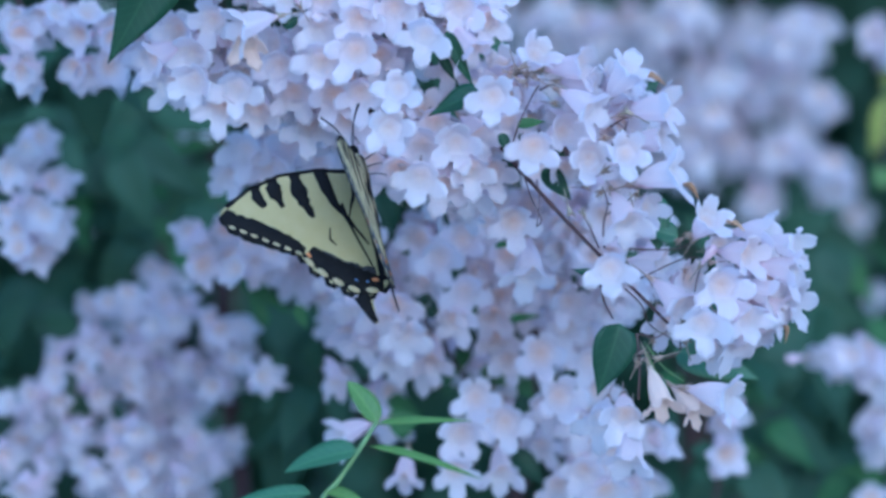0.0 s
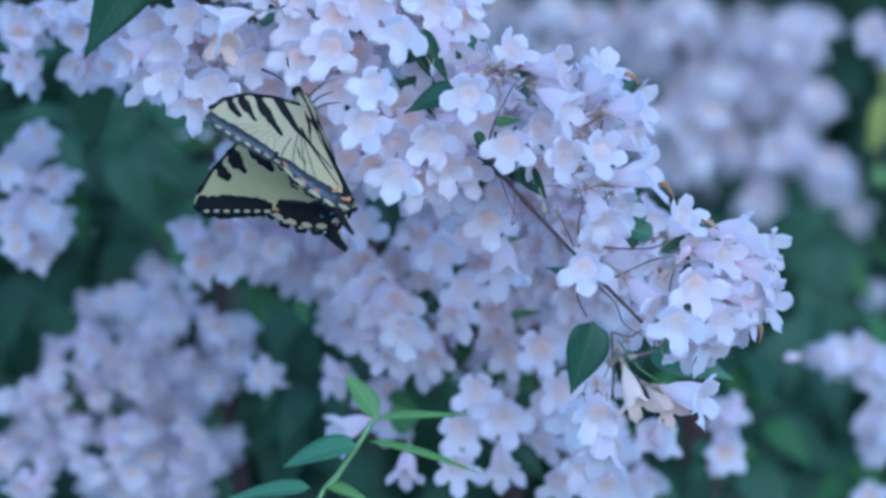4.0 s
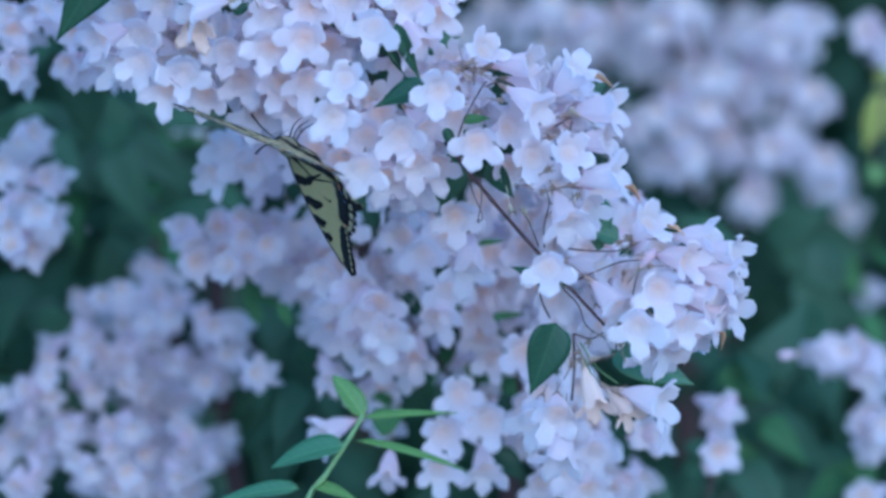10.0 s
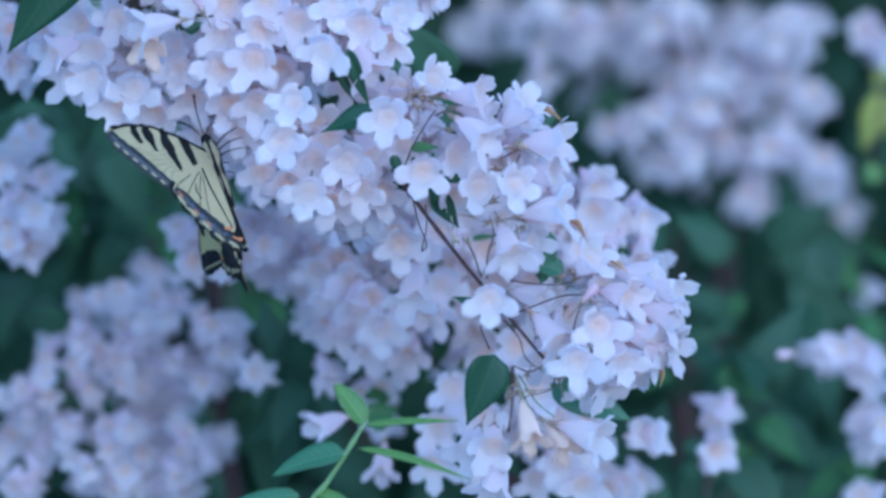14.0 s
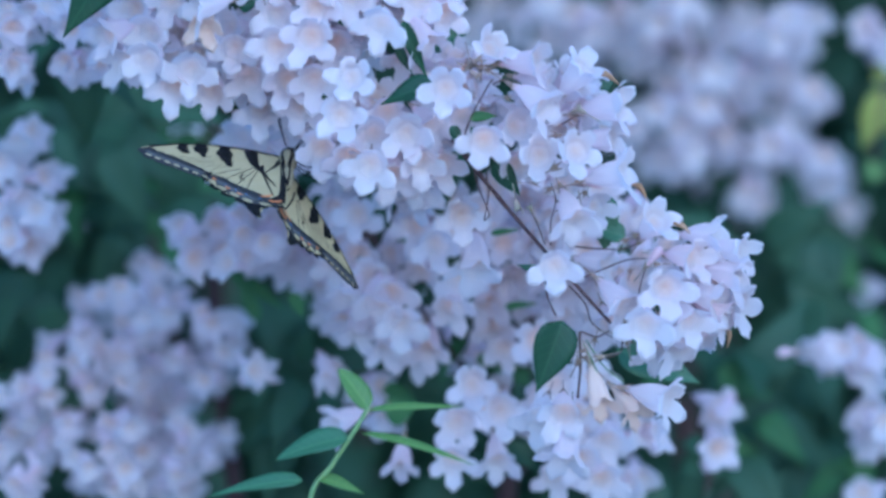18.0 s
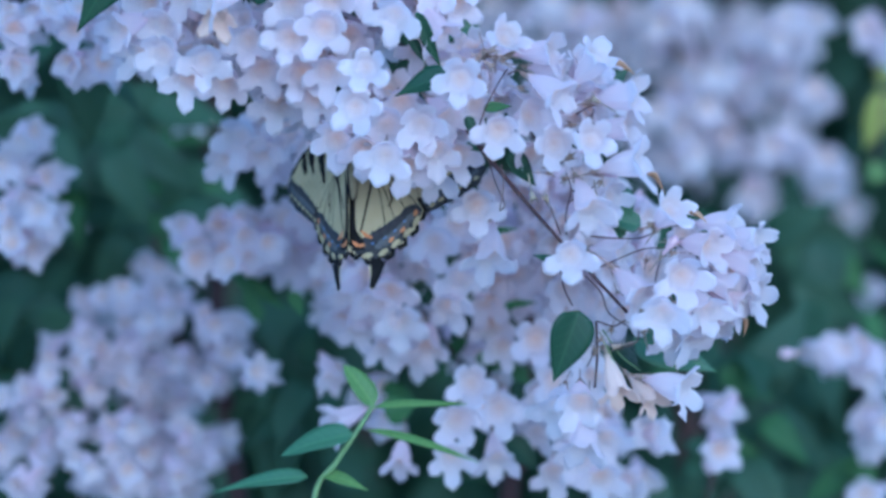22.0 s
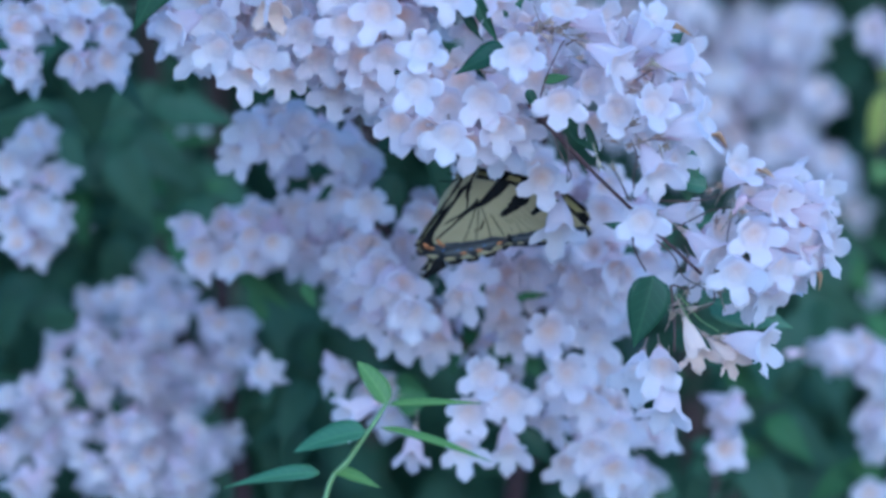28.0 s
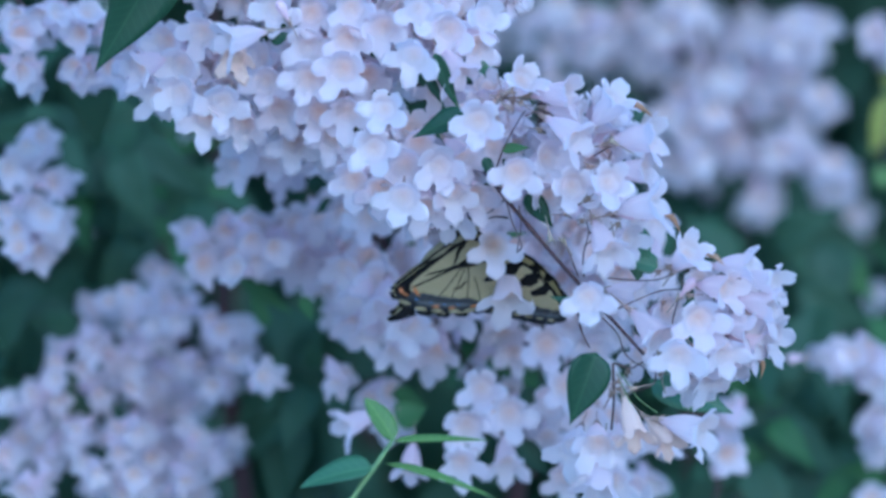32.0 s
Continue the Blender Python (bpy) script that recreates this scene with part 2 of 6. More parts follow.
def flower_mesh(name, r, per):
    """A trumpet with five rounded lobes, two of them standing up (+y), with a wall thickness. Base at the origin, mouth towards +z."""
    n, mm = 5 * per, 0.001
    fine = per > 3
    tube = [(0.0, 0.8), (2.5, 1.3), (4.8, 2.5), (7.6, 3.5), (10.6, 4.2), (13.4, 4.4)] if fine else [(0.0, 0.8), (5.4, 2.6), (13.4, 4.4)]
    steps = (0.22, 0.5, 0.78, 1.0) if fine else (0.5, 1.0)
    # two short lobes stand up over the mouth, two spread to the sides, the lowest hangs longest
    ear = (True, True, False, False, False)
    flare = [radians(r.uniform(14, 42)) if e else radians(r.uniform(28, 62)) for e in ear]
    long = [r.uniform(a, b) for a, b in ((5.4, 7.0), (5.4, 7.0), (6.0, 7.8), (6.8, 8.8), (6.0, 7.8))]
    wide = [r.uniform(2.9, 3.7) for _ in ear]
    curl = [r.uniform(-0.8, 2.6) for _ in ear]
    skew = [r.uniform(-0.10, 0.10) for _ in ear]
    wave = [r.uniform(5.0, 9.0) for _ in ear]
    cup = [r.uniform(-0.9, 0.7) for _ in ear]
    verts, faces, slots, rows = [], [], [], []
    for inner in (0, 1):
        rings = []
        # the throat is closed part of the way down to keep deep shade out
        for z, rad in ([(max(z, 11.4 + 0.12 * z), rad) for z, rad in tube] if inner else tube):
            line = []
            for i in range(n):
                a = radians(18) + 2 * math.pi * (i + 0.5) / n
                rr = max(0.3, rad * (1 + 0.06 * math.cos(5 * a)) - 0.2 * inner) if rad > 0.8 or not inner else 0.02
                line.append((rr * math.cos(a), rr * math.sin(a) - 0.02 * z * z * 0.3, z + 0.12 * inner))
            rings.append(line)
        for q in steps:
            line = []
            for i in range(n):
                k = i // per
                u = (2 * (i % per + 0.5) / per - 1) / (1 - 1 / per)
                mid = radians(54 + 72 * k) + skew[k] * q
                s = long[k] * q * (1 - 0.40 * abs(u) ** 2.2 * q * q - 0.05 * math.exp(-(u / 0.3) ** 2) * q ** 3 - 0.06 * math.cos(wave[k] * u + k) * q)
                across = u * (2.45 + (wide[k] - 2.45) * math.sin(min(1, q * 1.5) * math.pi / 2)) * (1 - 0.06 * q ** 3)
                radial = 4.3 + s * math.sin(flare[k] + 0.25 * q * (0 if ear[k] else 1))
                z = 13.5 + s * math.cos(flare[k]) - curl[k] * q * q + cup[k] * u * u * q + 0.3 * math.sin(5 * u + 3 * k) * q
                back = 0.35 * u * u * (1 - q) * 1.6
                x, y = (radial - back) * math.cos(mid) - across * math.sin(mid), (radial - back) * math.sin(mid) + across * math.cos(mid)
                line.append((x, y - 0.8, z + 0.2 * inner))
            rings.append(line)
        rows.append([])
        for line in rings:
            rows[-1].append(len(verts))
            verts += [(x * mm, y * mm, z * mm) for x, y, z in line]
        for j in range(len(rings) - 1):
            for i in range(n):
                if j >= len(tube) and i % per == per - 1:
                    continue
                p, q, t = (i + 1) % n, rows[inner][j], rows[inner][j + 1]
                f = (q + i, q + p, t + p, t + i)
                faces.append(f[::-1] if inner else f)
                slots.append(inner)
    a, b = rows[0][-1], rows[1][-1]
    for i in range(n):
        if i % per < per - 1:
            faces.append((a + i, a + i + 1, b + i + 1, b + i))
            slots.append(0)
    return mesh_of(name, verts, faces, [PETAL_OUT, PETAL_IN], slots)


def bud_mesh(name):
    """A closed pink bud, a swollen club towards +z."""
    verts, faces, k = [], [], 7
    for z, r in ((0, 0.6), (3, 0.9), (6, 1.9), (8.5, 2.3), (10.5, 1.6), (11.4, 0.3)):
        verts += [(r * 0.001 * (1 + 0.12 * (i % 2)) * math.cos(2 * math.pi * i / k), r * 0.001 * math.sin(2 * math.pi * i / k), z * 0.001) for i in range(k)]
    for j in range(5):
        for i in range(k):
            faces.append((j * k + i, j * k + (i + 1) % k, (j + 1) * k + (i + 1) % k, (j + 1) * k + i))
    faces.append(tuple(range(5 * k, 6 * k)))
    return mesh_of(name, verts, faces, [BUD])


def leaf_mesh(name, length, width, mat, fold=0.25, bend=0.2, nx=6, ny=12, thick=0.00025, point=1.32):
    """An ovate leaf with a folded midrib, a drawn-out tip and a bent blade, along +y from its stalk, face to +z."""
    verts, faces = [], []
    for side in (0, 1):
        for j in range(ny + 1):
            s = j / ny
            w = 0.5 * width * (s ** 0.55 * (1 - s) ** point / 0.345 + 0.012)
            for i in range(nx + 1):
                u = 2 * i / nx - 1
                z = fold * abs(u) * w + 0.10 * width * math.sin(s * 5 + u) * abs(u) * 0.35 - bend * length * s * s
                verts.append((u * w, s * length, z - side * thick))
    m = (nx + 1) * (ny + 1)
    for j in range(ny):
        for i in range(nx):
            a = j * (nx + 1) + i
            faces.append((a, a + 1, a + nx + 2, a + nx + 1))
            faces.append((m + a, m + a + nx + 1, m + a + nx + 2, m + a + 1))
    rim = [i for i in range(nx + 1)] + [(j + 1) * (nx + 1) + nx for j in range(ny)] + [ny * (nx + 1) + i for i in range(nx - 1, -1, -1)] + [j * (nx + 1) for j in range(ny - 1, 0, -1)]
    for p, q in zip(rim, rim[1:] + rim[:1]):
        faces.append((q, p, p + m, q + m))
    return mesh_of(name, verts, faces, [mat])


def tube_mesh(name, points, r0, r1, mat, n=8, sub=5, knots=0.0):
    """A tapering round twig through the points."""
    pts = [Vector(p) for p in points]
    full = [2 * pts[0] - pts[1], *pts, 2 * pts[-1] - pts[-2]]
    line = []
    for i in range(1, len(full) - 2):
        p0, p1, p2, p3 = full[i - 1:i + 3]
        for k in range(sub):
            t = k / sub
            line.append(0.5 * (2 * p1 + (p2 - p0) * t + (2 * p0 - 5 * p1 + 4 * p2 - p3) * t * t + (3 * p1 - p0 - 3 * p2 + p3) * t ** 3))
    line.append(pts[-1])
    verts, faces = [], []
    for i, p in enumerate(line):
        d = (line[min(i + 1, len(line) - 1)] - line[max(i - 1, 0)]).normalized()
        a = d.cross(Vector((0.3, 0.9, 0.2))).normalized()
        b = d.cross(a)
        s = i / (len(line) - 1)
        r = (r0 + (r1 - r0) * s) * (1 + knots * (1 if i % 7 == 3 else 0))
        verts += [p + r * (math.cos(2 * math.pi * k / n) * a + math.sin(2 * math.pi * k / n) * b) for k in range(n)]
    for i in range(len(line) - 1):
        for k in range(n):
            faces.append((i * n + k, i * n + (k + 1) % n, (i + 1) * n + (k + 1) % n, (i + 1) * n + k))
    faces.append(tuple(range(n))[::-1])
    faces.append(tuple(len(verts) - n + k for k in range(n)))
    return mesh_of(name, verts, faces, [mat])


def under(name, data, parent, m=None, label=""):
    ob = new(name, data)
    ob.parent = parent
    if m is not None:
        ob.matrix_local = m
    return tagged(ob, label) if label else ob


def facing(p, d, spin=0.0, size=1.0):
    """A pose at p whose +z looks along d."""
    q = Vector(d).normalized().to_track_quat("Z", "Y").to_matrix().to_4x4()
    return Matrix.Translation(p) @ q @ Matrix.Rotation(spin, 4, "Z") @ Matrix.Diagonal((size, size, size, 1))


def laid(p, tip, face, size=1.0):
    """A pose at p for a leaf: its +y runs to the tip, its +z near the face."""
    y = (Vector(tip) - Vector(p)).normalized()
    x = y.cross(Vector(face)).normalized()
    z = x.cross(y)
    r = Matrix((x, y, z)).transposed().to_4x4()
    return Matrix.Translation(p) @ r @ Matrix.Diagonal((size, size, size, 1))


dice = random.Random(7)
FINE = [flower_mesh("flower", random.Random(k), 7) for k in range(16)]
PLAIN = [flower_mesh("flower", random.Random(50 + k), 3) for k in range(8)]
CUP, CUP_PLAIN, BUD_MESH = calyx_mesh("calyx"), calyx_mesh("calyx", 4), bud_mesh("bud")
FADED_MESH = FINE[4].copy()
FADED_MESH.materials[0] = FADED_MESH.materials[1] = FADED
SCORCH = leaf_mesh("withered_edge", 0.0075, 0.0055, WITHERED, 0.6, 0.4, 4, 4)
LEAF_SIZES = {}


def branch(x, y, z, label, category="shrub branch", group="flowering branches of the bush"):
    b = new("flowering_branch")
    b.location = (x, y, z)
    tagged(b, label, category, group)
    return b


def flower(b, mouth, d, size=1.0, fine=True, withered=False):
    """A flower on branch b with its mouth at that place, looking along d."""
    d, size = Vector(d).normalized(), 0.97 * size
    base = Vector(mouth) - d * 0.0145 * size
    ob = under("flower", dice.choice(FINE if fine else PLAIN), b, facing(base - b.location, d, dice.gauss(0, 0.3), size))
    if fine:
        under("calyx", CUP, ob)
    if withered:
        under("withered_edge", SCORCH, ob, laid(Vector((0.0045, -0.005, 0.0145)), Vector((0.008, -0.010, 0.0195)), (0.5, 0.3, 1)), "brown withered petal edge")
    return ob


def bloom(b, x, y, z, dx, dz, size=1.0, fine=True, withered=False):
    """A flower with its mouth at (x, y, z), facing dx to the east and dz up and for the rest to the south."""
    h = math.hypot(dx, dz)
    return flower(b, (x, y, z), (dx, -math.sqrt(max(0.03, 1 - min(h, 0.98) ** 2)), dz), size, fine, withered)


def faded(b, x, y, z, dx, dz, size=1.0):
    """A flower past its time, peach-brown and half closed."""
    d = Vector((dx, -0.45, dz)).normalized()
    ob = under("flower", FADED_MESH, b, facing(Vector((x, y, z)) - d * 0.0145 * size - b.location, d, 0.4, size) @ Matrix.Diagonal((0.8, 0.8, 1.0, 1)), "faded peach-brown flower")
    under("calyx", CUP, ob)


def bud(b, x, y, z, dx, dz, size=1.0):
    d = Vector((dx, -0.4, dz))
    ob = under("bud", BUD_MESH, b, facing(Vector((x, y, z)) - b.location, d, 0, size))
    under("calyx", CUP, ob)


def spent(b, x, y, z, rx, rz, count, seed):
    """Stalks with empty red-green cups, left where flowers have dropped."""
    r = random.Random(seed)
    for _ in range(count):
        p = Vector((x + rx * r.uniform(-1, 1), y + r.uniform(-0.008, 0.006), z + rz * r.uniform(-1, 1)))
        under("empty_calyx", CUP, b, facing(p - b.location, (r.gauss(0.2, 0.7), r.gauss(-0.5, 0.4), r.gauss(0.1, 0.7)), r.uniform(0, 6), r.uniform(0.7, 1.05)))


def spray(b, x, y, z, rx, ry, rz, count, seed, fine=False, droop=-0.25, size=0.95, east=0.0):
    """Tufts of flowers about (x, y, z): in each tuft five to eight trumpets spread from one twig end."""
    r = random.Random(seed)
    made = 0
    while made < count:
        v = Vector((r.gauss(0, 1), r.gauss(-0.6, 0.8), r.gauss(0, 1))).normalized() * r.uniform(0.25, 1.0) ** 0.5
        c = Vector((x + v.x * (rx - 0.011), y + v.y * ry, z + v.z * (rz - 0.011)))
        t = Vector((v.x * 0.9 + east, -0.6, v.z * 0.7 + droop))
        lot = r.randint(4, 7)
        for _ in range(lot):
            d = (t + Vector((r.gauss(0, 0.6), r.gauss(0, 0.4), r.gauss(0, 0.55)))).normalized()
            s = size * r.uniform(0.82, 1.12)
            flower(b, c + d * r.uniform(0.010, 0.017) * s, d, s, fine)
        if r.random() < 0.5:
            bend = Vector((x, y + 0.004, z)) - c
            under("twig", tube_mesh("twig", [c + bend * 0.8 - b.location, c + bend * 0.35 + Vector((0, 0, 0.002)) - b.location, c - t.normalized() * 0.004 - b.location], 0.0005, 0.0003, RED_TWIG, 5, 3), b)
        made += lot


def scatter(b, x, y, z, rx, ry, rz, count, seed, droop=-0.3, size=0.95, fine=False):
    """Single flowers loosely spread about a point, looking outwards and a little down."""
    r = random.Random(seed)
    for _ in range(count):
        a, q = r.uniform(0, 2 * math.pi), math.sqrt(r.random())
        u, v = q * math.cos(a), q * math.sin(a)
        d = Vector((0.7 * u + r.gauss(0, 0.35), -0.75, 0.5 * v + droop + r.gauss(0, 0.35)))
        flower(b, (x + rx * u, y + ry * r.uniform(-1, 1), z + rz * v), d, size * r.uniform(0.85, 1.12), fine)


def stem(b, points, r0, r1, name="stem", mat=None, label=""):
    return under(name, tube_mesh(name, [Vector(p) - b.location for p in points], r0, r1, mat or BARK, knots=0.25), b, None, label)


def leaf(b, p, tip, width, face=(0, -1, 0.3), mat=None, bend=0.12, fold=0.25, label="", name="leaf", point=1.32):
    p, tip = Vector(p), Vector(tip)
    size = (tip - p).length
    me = leaf_mesh(name, size, width, mat or LEAF, fold, bend, point=point)
    return under(name, me, b, laid(p - b.location, tip - b.location, face), label)


def leaf_spray(b, x, y, z, rx, ry, rz, count, seed, mat=None, size=0.05):
    """Leaves scattered among the twigs about a point; alike leaves share their blades."""
    r = random.Random(seed)
    mat = mat or LEAF_BACK
    kinds = LEAF_SIZES.setdefault((mat.name, size), [leaf_mesh("leaf", size * k, size * k * 0.55, mat, 0.3, 0.15 * i, 4, 6) for i, k in enumerate((0.7, 0.85, 1.0, 1.15))])
    for _ in range(count):
        p = Vector((x + rx * r.uniform(-1, 1), y + ry * r.uniform(-1, 1), z + rz * r.uniform(-1, 1)))
        tip = p + Vector((r.gauss(0, 1), r.gauss(-0.2, 0.5), r.gauss(-0.5, 0.7)))
        under("leaf", r.choice(kinds), b, laid(p - b.location, tip - b.location, (r.gauss(0, 0.5), -1, r.gauss(0.6, 0.4))))

# ---------- the butterfly ----------
def ribbon(name, points, widths, level, thick, mat, mirror=1, ragged=0.0):
    """A flat strip of scales along points (in millimetres, on the wing), with a width at each point, at a level on the wing."""
    verts, faces, mm = [], [], 0.001
    widths = [widths[min(i, len(widths) - 1)] for i in range(len(points))]
    if ragged:
        # teeth along the sides, as the scales follow the veins
        r, pts, wid = random.Random(len(points) * 31 + int(points[0][0] * 10)), [], []
        for i in range(len(points) - 1):
            for t in (0, 0.25, 0.5, 0.75):
                pts.append(tuple(points[i][k] * (1 - t) + points[i + 1][k] * t + (r.uniform(-1, 1) * 0.25 * ragged if t else 0) for k in (0, 1)))
                wid.append((widths[i] * (1 - t) + widths[i + 1] * t) * (1 + ragged * r.uniform(-0.6, 0.5) * (1 if t else 0)))
        points, widths = pts + [points[-1]], wid + [widths[-1]]
    for i, (x, y) in enumerate(points):
        a, c = Vector(points[max(i - 1, 0)]), Vector(points[min(i + 1, len(points) - 1)])
        d = (c - a).normalized()
        w = widths[min(i, len(widths) - 1)] / 2
        for z in (level - thick / 2, level + thick / 2):
            verts.append((mirror * (x - d.y * w) * mm, (y + d.x * w) * mm, z * mm))
            verts.append((mirror * (x + d.y * w) * mm, (y - d.x * w) * mm, z * mm))
    for i in range(len(points) - 1):
        a, b = 4 * i, 4 * i + 4
        faces += [(a, a + 1, b + 1, b), (a + 2, b + 2, b + 3, a + 3), (a, b, b + 2, a + 2), (a + 1, a + 3, b + 3, b + 1)]
    e = 4 * (len(points) - 1)
    faces += [(0, 2, 3, 1), (e, e + 1, e + 3, e + 2)]
    return mesh_of(name, verts, faces, [mat])


def blade(name, outline, mat_top, mat_low, mirror=1):
    """A wing's membrane: the rounded outline (in millimetres), two faces a tenth of a millimetre apart."""
    pts = [Vector(p) for p in outline]
    line = []
    for i in range(len(pts)):
        p0, p1, p2, p3 = pts[i - 1], pts[i], pts[(i + 1) % len(pts)], pts[(i + 2) % len(pts)]
        for t in (0, 0.25, 0.5, 0.75):
            line.append(0.5 * (2 * p1 + (p2 - p0) * t + (2 * p0 - 5 * p1 + 4 * p2 - p3) * t * t + (3 * p1 - p0 - 3 * p2 + p3) * t ** 3))
    n, mm = len(line), 0.001
    verts = [(mirror * p.x * mm, p.y * mm, z * mm) for z in (0.05, -0.05) for p in line]
    faces = [tuple(range(n)), tuple(range(n, 2 * n))[::-1]] + [(i, n + i, n + (i + 1) % n, (i + 1) % n) for i in range(n)]
    slots = [0, 1] + [0] * n
    me = mesh_of(name, verts, faces, [mat_top, mat_low], slots)
    me.shade_flat()
    return me


def spots(wing, places, size, level, mat, mirror, name="spot"):
    for x, y, ang in places:
        a = radians(ang)
        pts = [(x - 0.5 * size * math.cos(a) * k, y - 0.5 * size * math.sin(a) * k) for k in (1, 0.5, 0, -0.5, -1)]
        under(name, ribbon(name, pts, (0.2 * size, 0.42 * size, 0.48 * size, 0.42 * size, 0.2 * size), level, 0.06, mat, mirror), wing)


def butterfly():
    b = new("butterfly")
    tagged(b, "yellow swallowtail butterfly with black stripes feeding under the blossom", "butterfly")
    # body: head, thorax and tapering abdomen
    def lathe(name, rows, mat, k=10):
        verts, faces = [], []
        for y, r, h in rows:
            verts += [(r * 0.001 * math.cos(2 * math.pi * i / k), y * 0.001, (h + r * math.sin(2 * math.pi * i / k)) * 0.001) for i in range(k)]
        for j in range(len(rows) - 1):
            for i in range(k):
                faces.append((j * k + i, (j + 1) * k + i, (j + 1) * k + (i + 1) % k, j * k + (i + 1) % k))
        faces.append(tuple(range(k)))
        faces.append(tuple(len(verts) - k + i for i in range(k))[::-1])
        return mesh_of(name, verts, faces, [mat])
    under("thorax", lathe("thorax", [(-3, 1.8, 0), (0, 2.9, 0.2), (4, 3.5, 0.4), (8, 2.9, 0.3), (10.4, 1.5, 0)], BODY_FUR), b, None, "furry pale yellow thorax")
    abdomen = under("abdomen", lathe("abdomen", [(-19, 0.6, -1), (-16, 1.5, -0.8), (-12, 2.2, -0.4), (-8, 2.6, -0.1), (-3, 1.9, 0)], BODY_FUR), b)
    under("back_stripe", ribbon("back_stripe", [(0, -21), (0, -14), (0, -8), (0, -3)], (0.8, 2.0, 2.2, 1.6), 1.95, 0.3, WING_BLACK), abdomen)
    for s in (-1, 1):
        for out, up in ((2.55, 1.5), (2.3, -1.4)):
            under("side_stripe", tube_mesh("side_stripe", [(s * 0.001, -0.019, -0.0008), (s * 0.0017, -0.012, 0.0006 * up - 0.0004), (s * out * 0.0008, -0.003, up * 0.0007), (s * out * 0.001, 0.003, up * 0.001), (s * out * 0.0008, 0.009, up * 0.0008)], 0.0004, 0.0008, WING_BLACK, 6), b)
    under("back_stripe", tube_mesh("back_stripe", [(0, -0.004, 0.0014), (0, 0.001, 0.0026), (0, 0.005, 0.0030), (0, 0.010, 0.0012)], 0.0009, 0.0009, WING_BLACK, 6), b)
    head = under("head", lathe("head", [(9.6, 1.0, 0), (10.8, 1.9, 0), (12.4, 1.9, -0.1), (13.6, 0.9, -0.2)], WING_BLACK), b, None, "black head")
    for s in (-1, 1):
        under("antenna", tube_mesh("antenna", [(s * 0.0006, 0.0132, 0.0006), (s * 0.003, 0.020, 0.002), (s * 0.0060, 0.0245, 0.003), (s * 0.0070, 0.0258, 0.003)], 0.00014, 0.0005, WING_BLACK, 5), head)
        for k, (y, l) in enumerate(((8.0, 7), (5.5, 8), (3.0, 9))):
            under("leg", tube_mesh("leg", [(s * 0.0015, y * 0.001, -0.002), (s * 0.005, (y + 2 - k) * 0.001, -0.005), (s * 0.0065, (y + 4 - 2 * k) * 0.001, -0.001 * (5 + l * 0.6))], 0.0003, 0.00015, WING_BLACK, 5), b)
    under("proboscis", tube_mesh("proboscis", [(0, 0.0134, -0.0005), (0, 0.018, -0.003), (0, 0.021, -0.008)], 0.00016, 0.0001, WING_BLACK, 5), head)
    fore = [(0, 1.5), (12, 4.6), (25, 5.2), (37, 2.2), (45.5, -2.2), (48.6, -5.6), (46.8, -9.2), (40, -14), (33, -18.6), (26.5, -23.2), (22.5, -23.6), (13, -15), (4, -6), (0, -2)]
    hind = [(0, -1.5), (8, -6), (17, -13), (23.5, -19), (26.4, -23.0), (25.4, -26.2), (22.9, -26.9), (23.2, -30.4), (21.4, -32.2), (18.9, -32.0), (18.9, -35.8), (16.8, -37.2), (14.5, -36.6), (14.0, -40.0), (11.8, -41.4), (9.6, -40.6), (8.6, -43.6), (7.2, -47.6), (6.7, -52.2), (5.6, -52.2), (5.6, -47.5), (4.8, -43.4), (2.8, -41.0), (0.6, -42.2), (-1.6, -40.6), (-2.2, -34), (-1.9, -24), (-0.6, -12)]
    wings = []
    for s, side in ((1, "right"), (-1, "left")):
        f = under("forewing", blade("forewing", fore, WING_YELLOW, WING_CREAM, s), b, pose(s * 0.0015, 0.003, 0.0015), "yellow forewing with black tiger stripes")
        h = under("hindwing", blade("hindwing", hind, WING_YELLOW, WING_CREAM, s), b, pose(s * 0.0015, 0.003, 0.0013), "tailed hindwing with a dark scalloped border")
        wings += [(f, s), (h, s)]
        edge = [(47.4, -4.6), (44.4, -8.8), (38.8, -12.6), (32.2, -17.0), (26.0, -21.6), (23.4, -23.2)]
        hedge = [(24.2, -22.0), (21.0, -25.2), (18.2, -28.6), (14.8, -32.0), (11.2, -35.0), (7.4, -37.8), (3.4, -38.6), (0.2, -38.8)]
        for up, dark in ((1, WING_BLACK), (-1, WING_SLATE)):
            lv = 0.08 * up
            under("border", ribbon("border", edge, (4.4, 7.6, 8.2, 7.4, 5.8, 2.6), lv, 0.06, dark, s, 0.22), f)
            # the black rim that follows the scallops
            rim = [hind[i] for i in range(3, 17)] + [hind[i] for i in range(21, 25)]
            under("rim", ribbon("rim", rim, (1.2, 1.7), lv * 1.2, 0.05, WING_BLACK, s), h)
            under("border", ribbon("border", hedge, (3.2, 6.4, 7.2, 7.8, 9.2, 9.6, 7.0, 4.0), lv, 0.06, dark, s, 0.2), h)
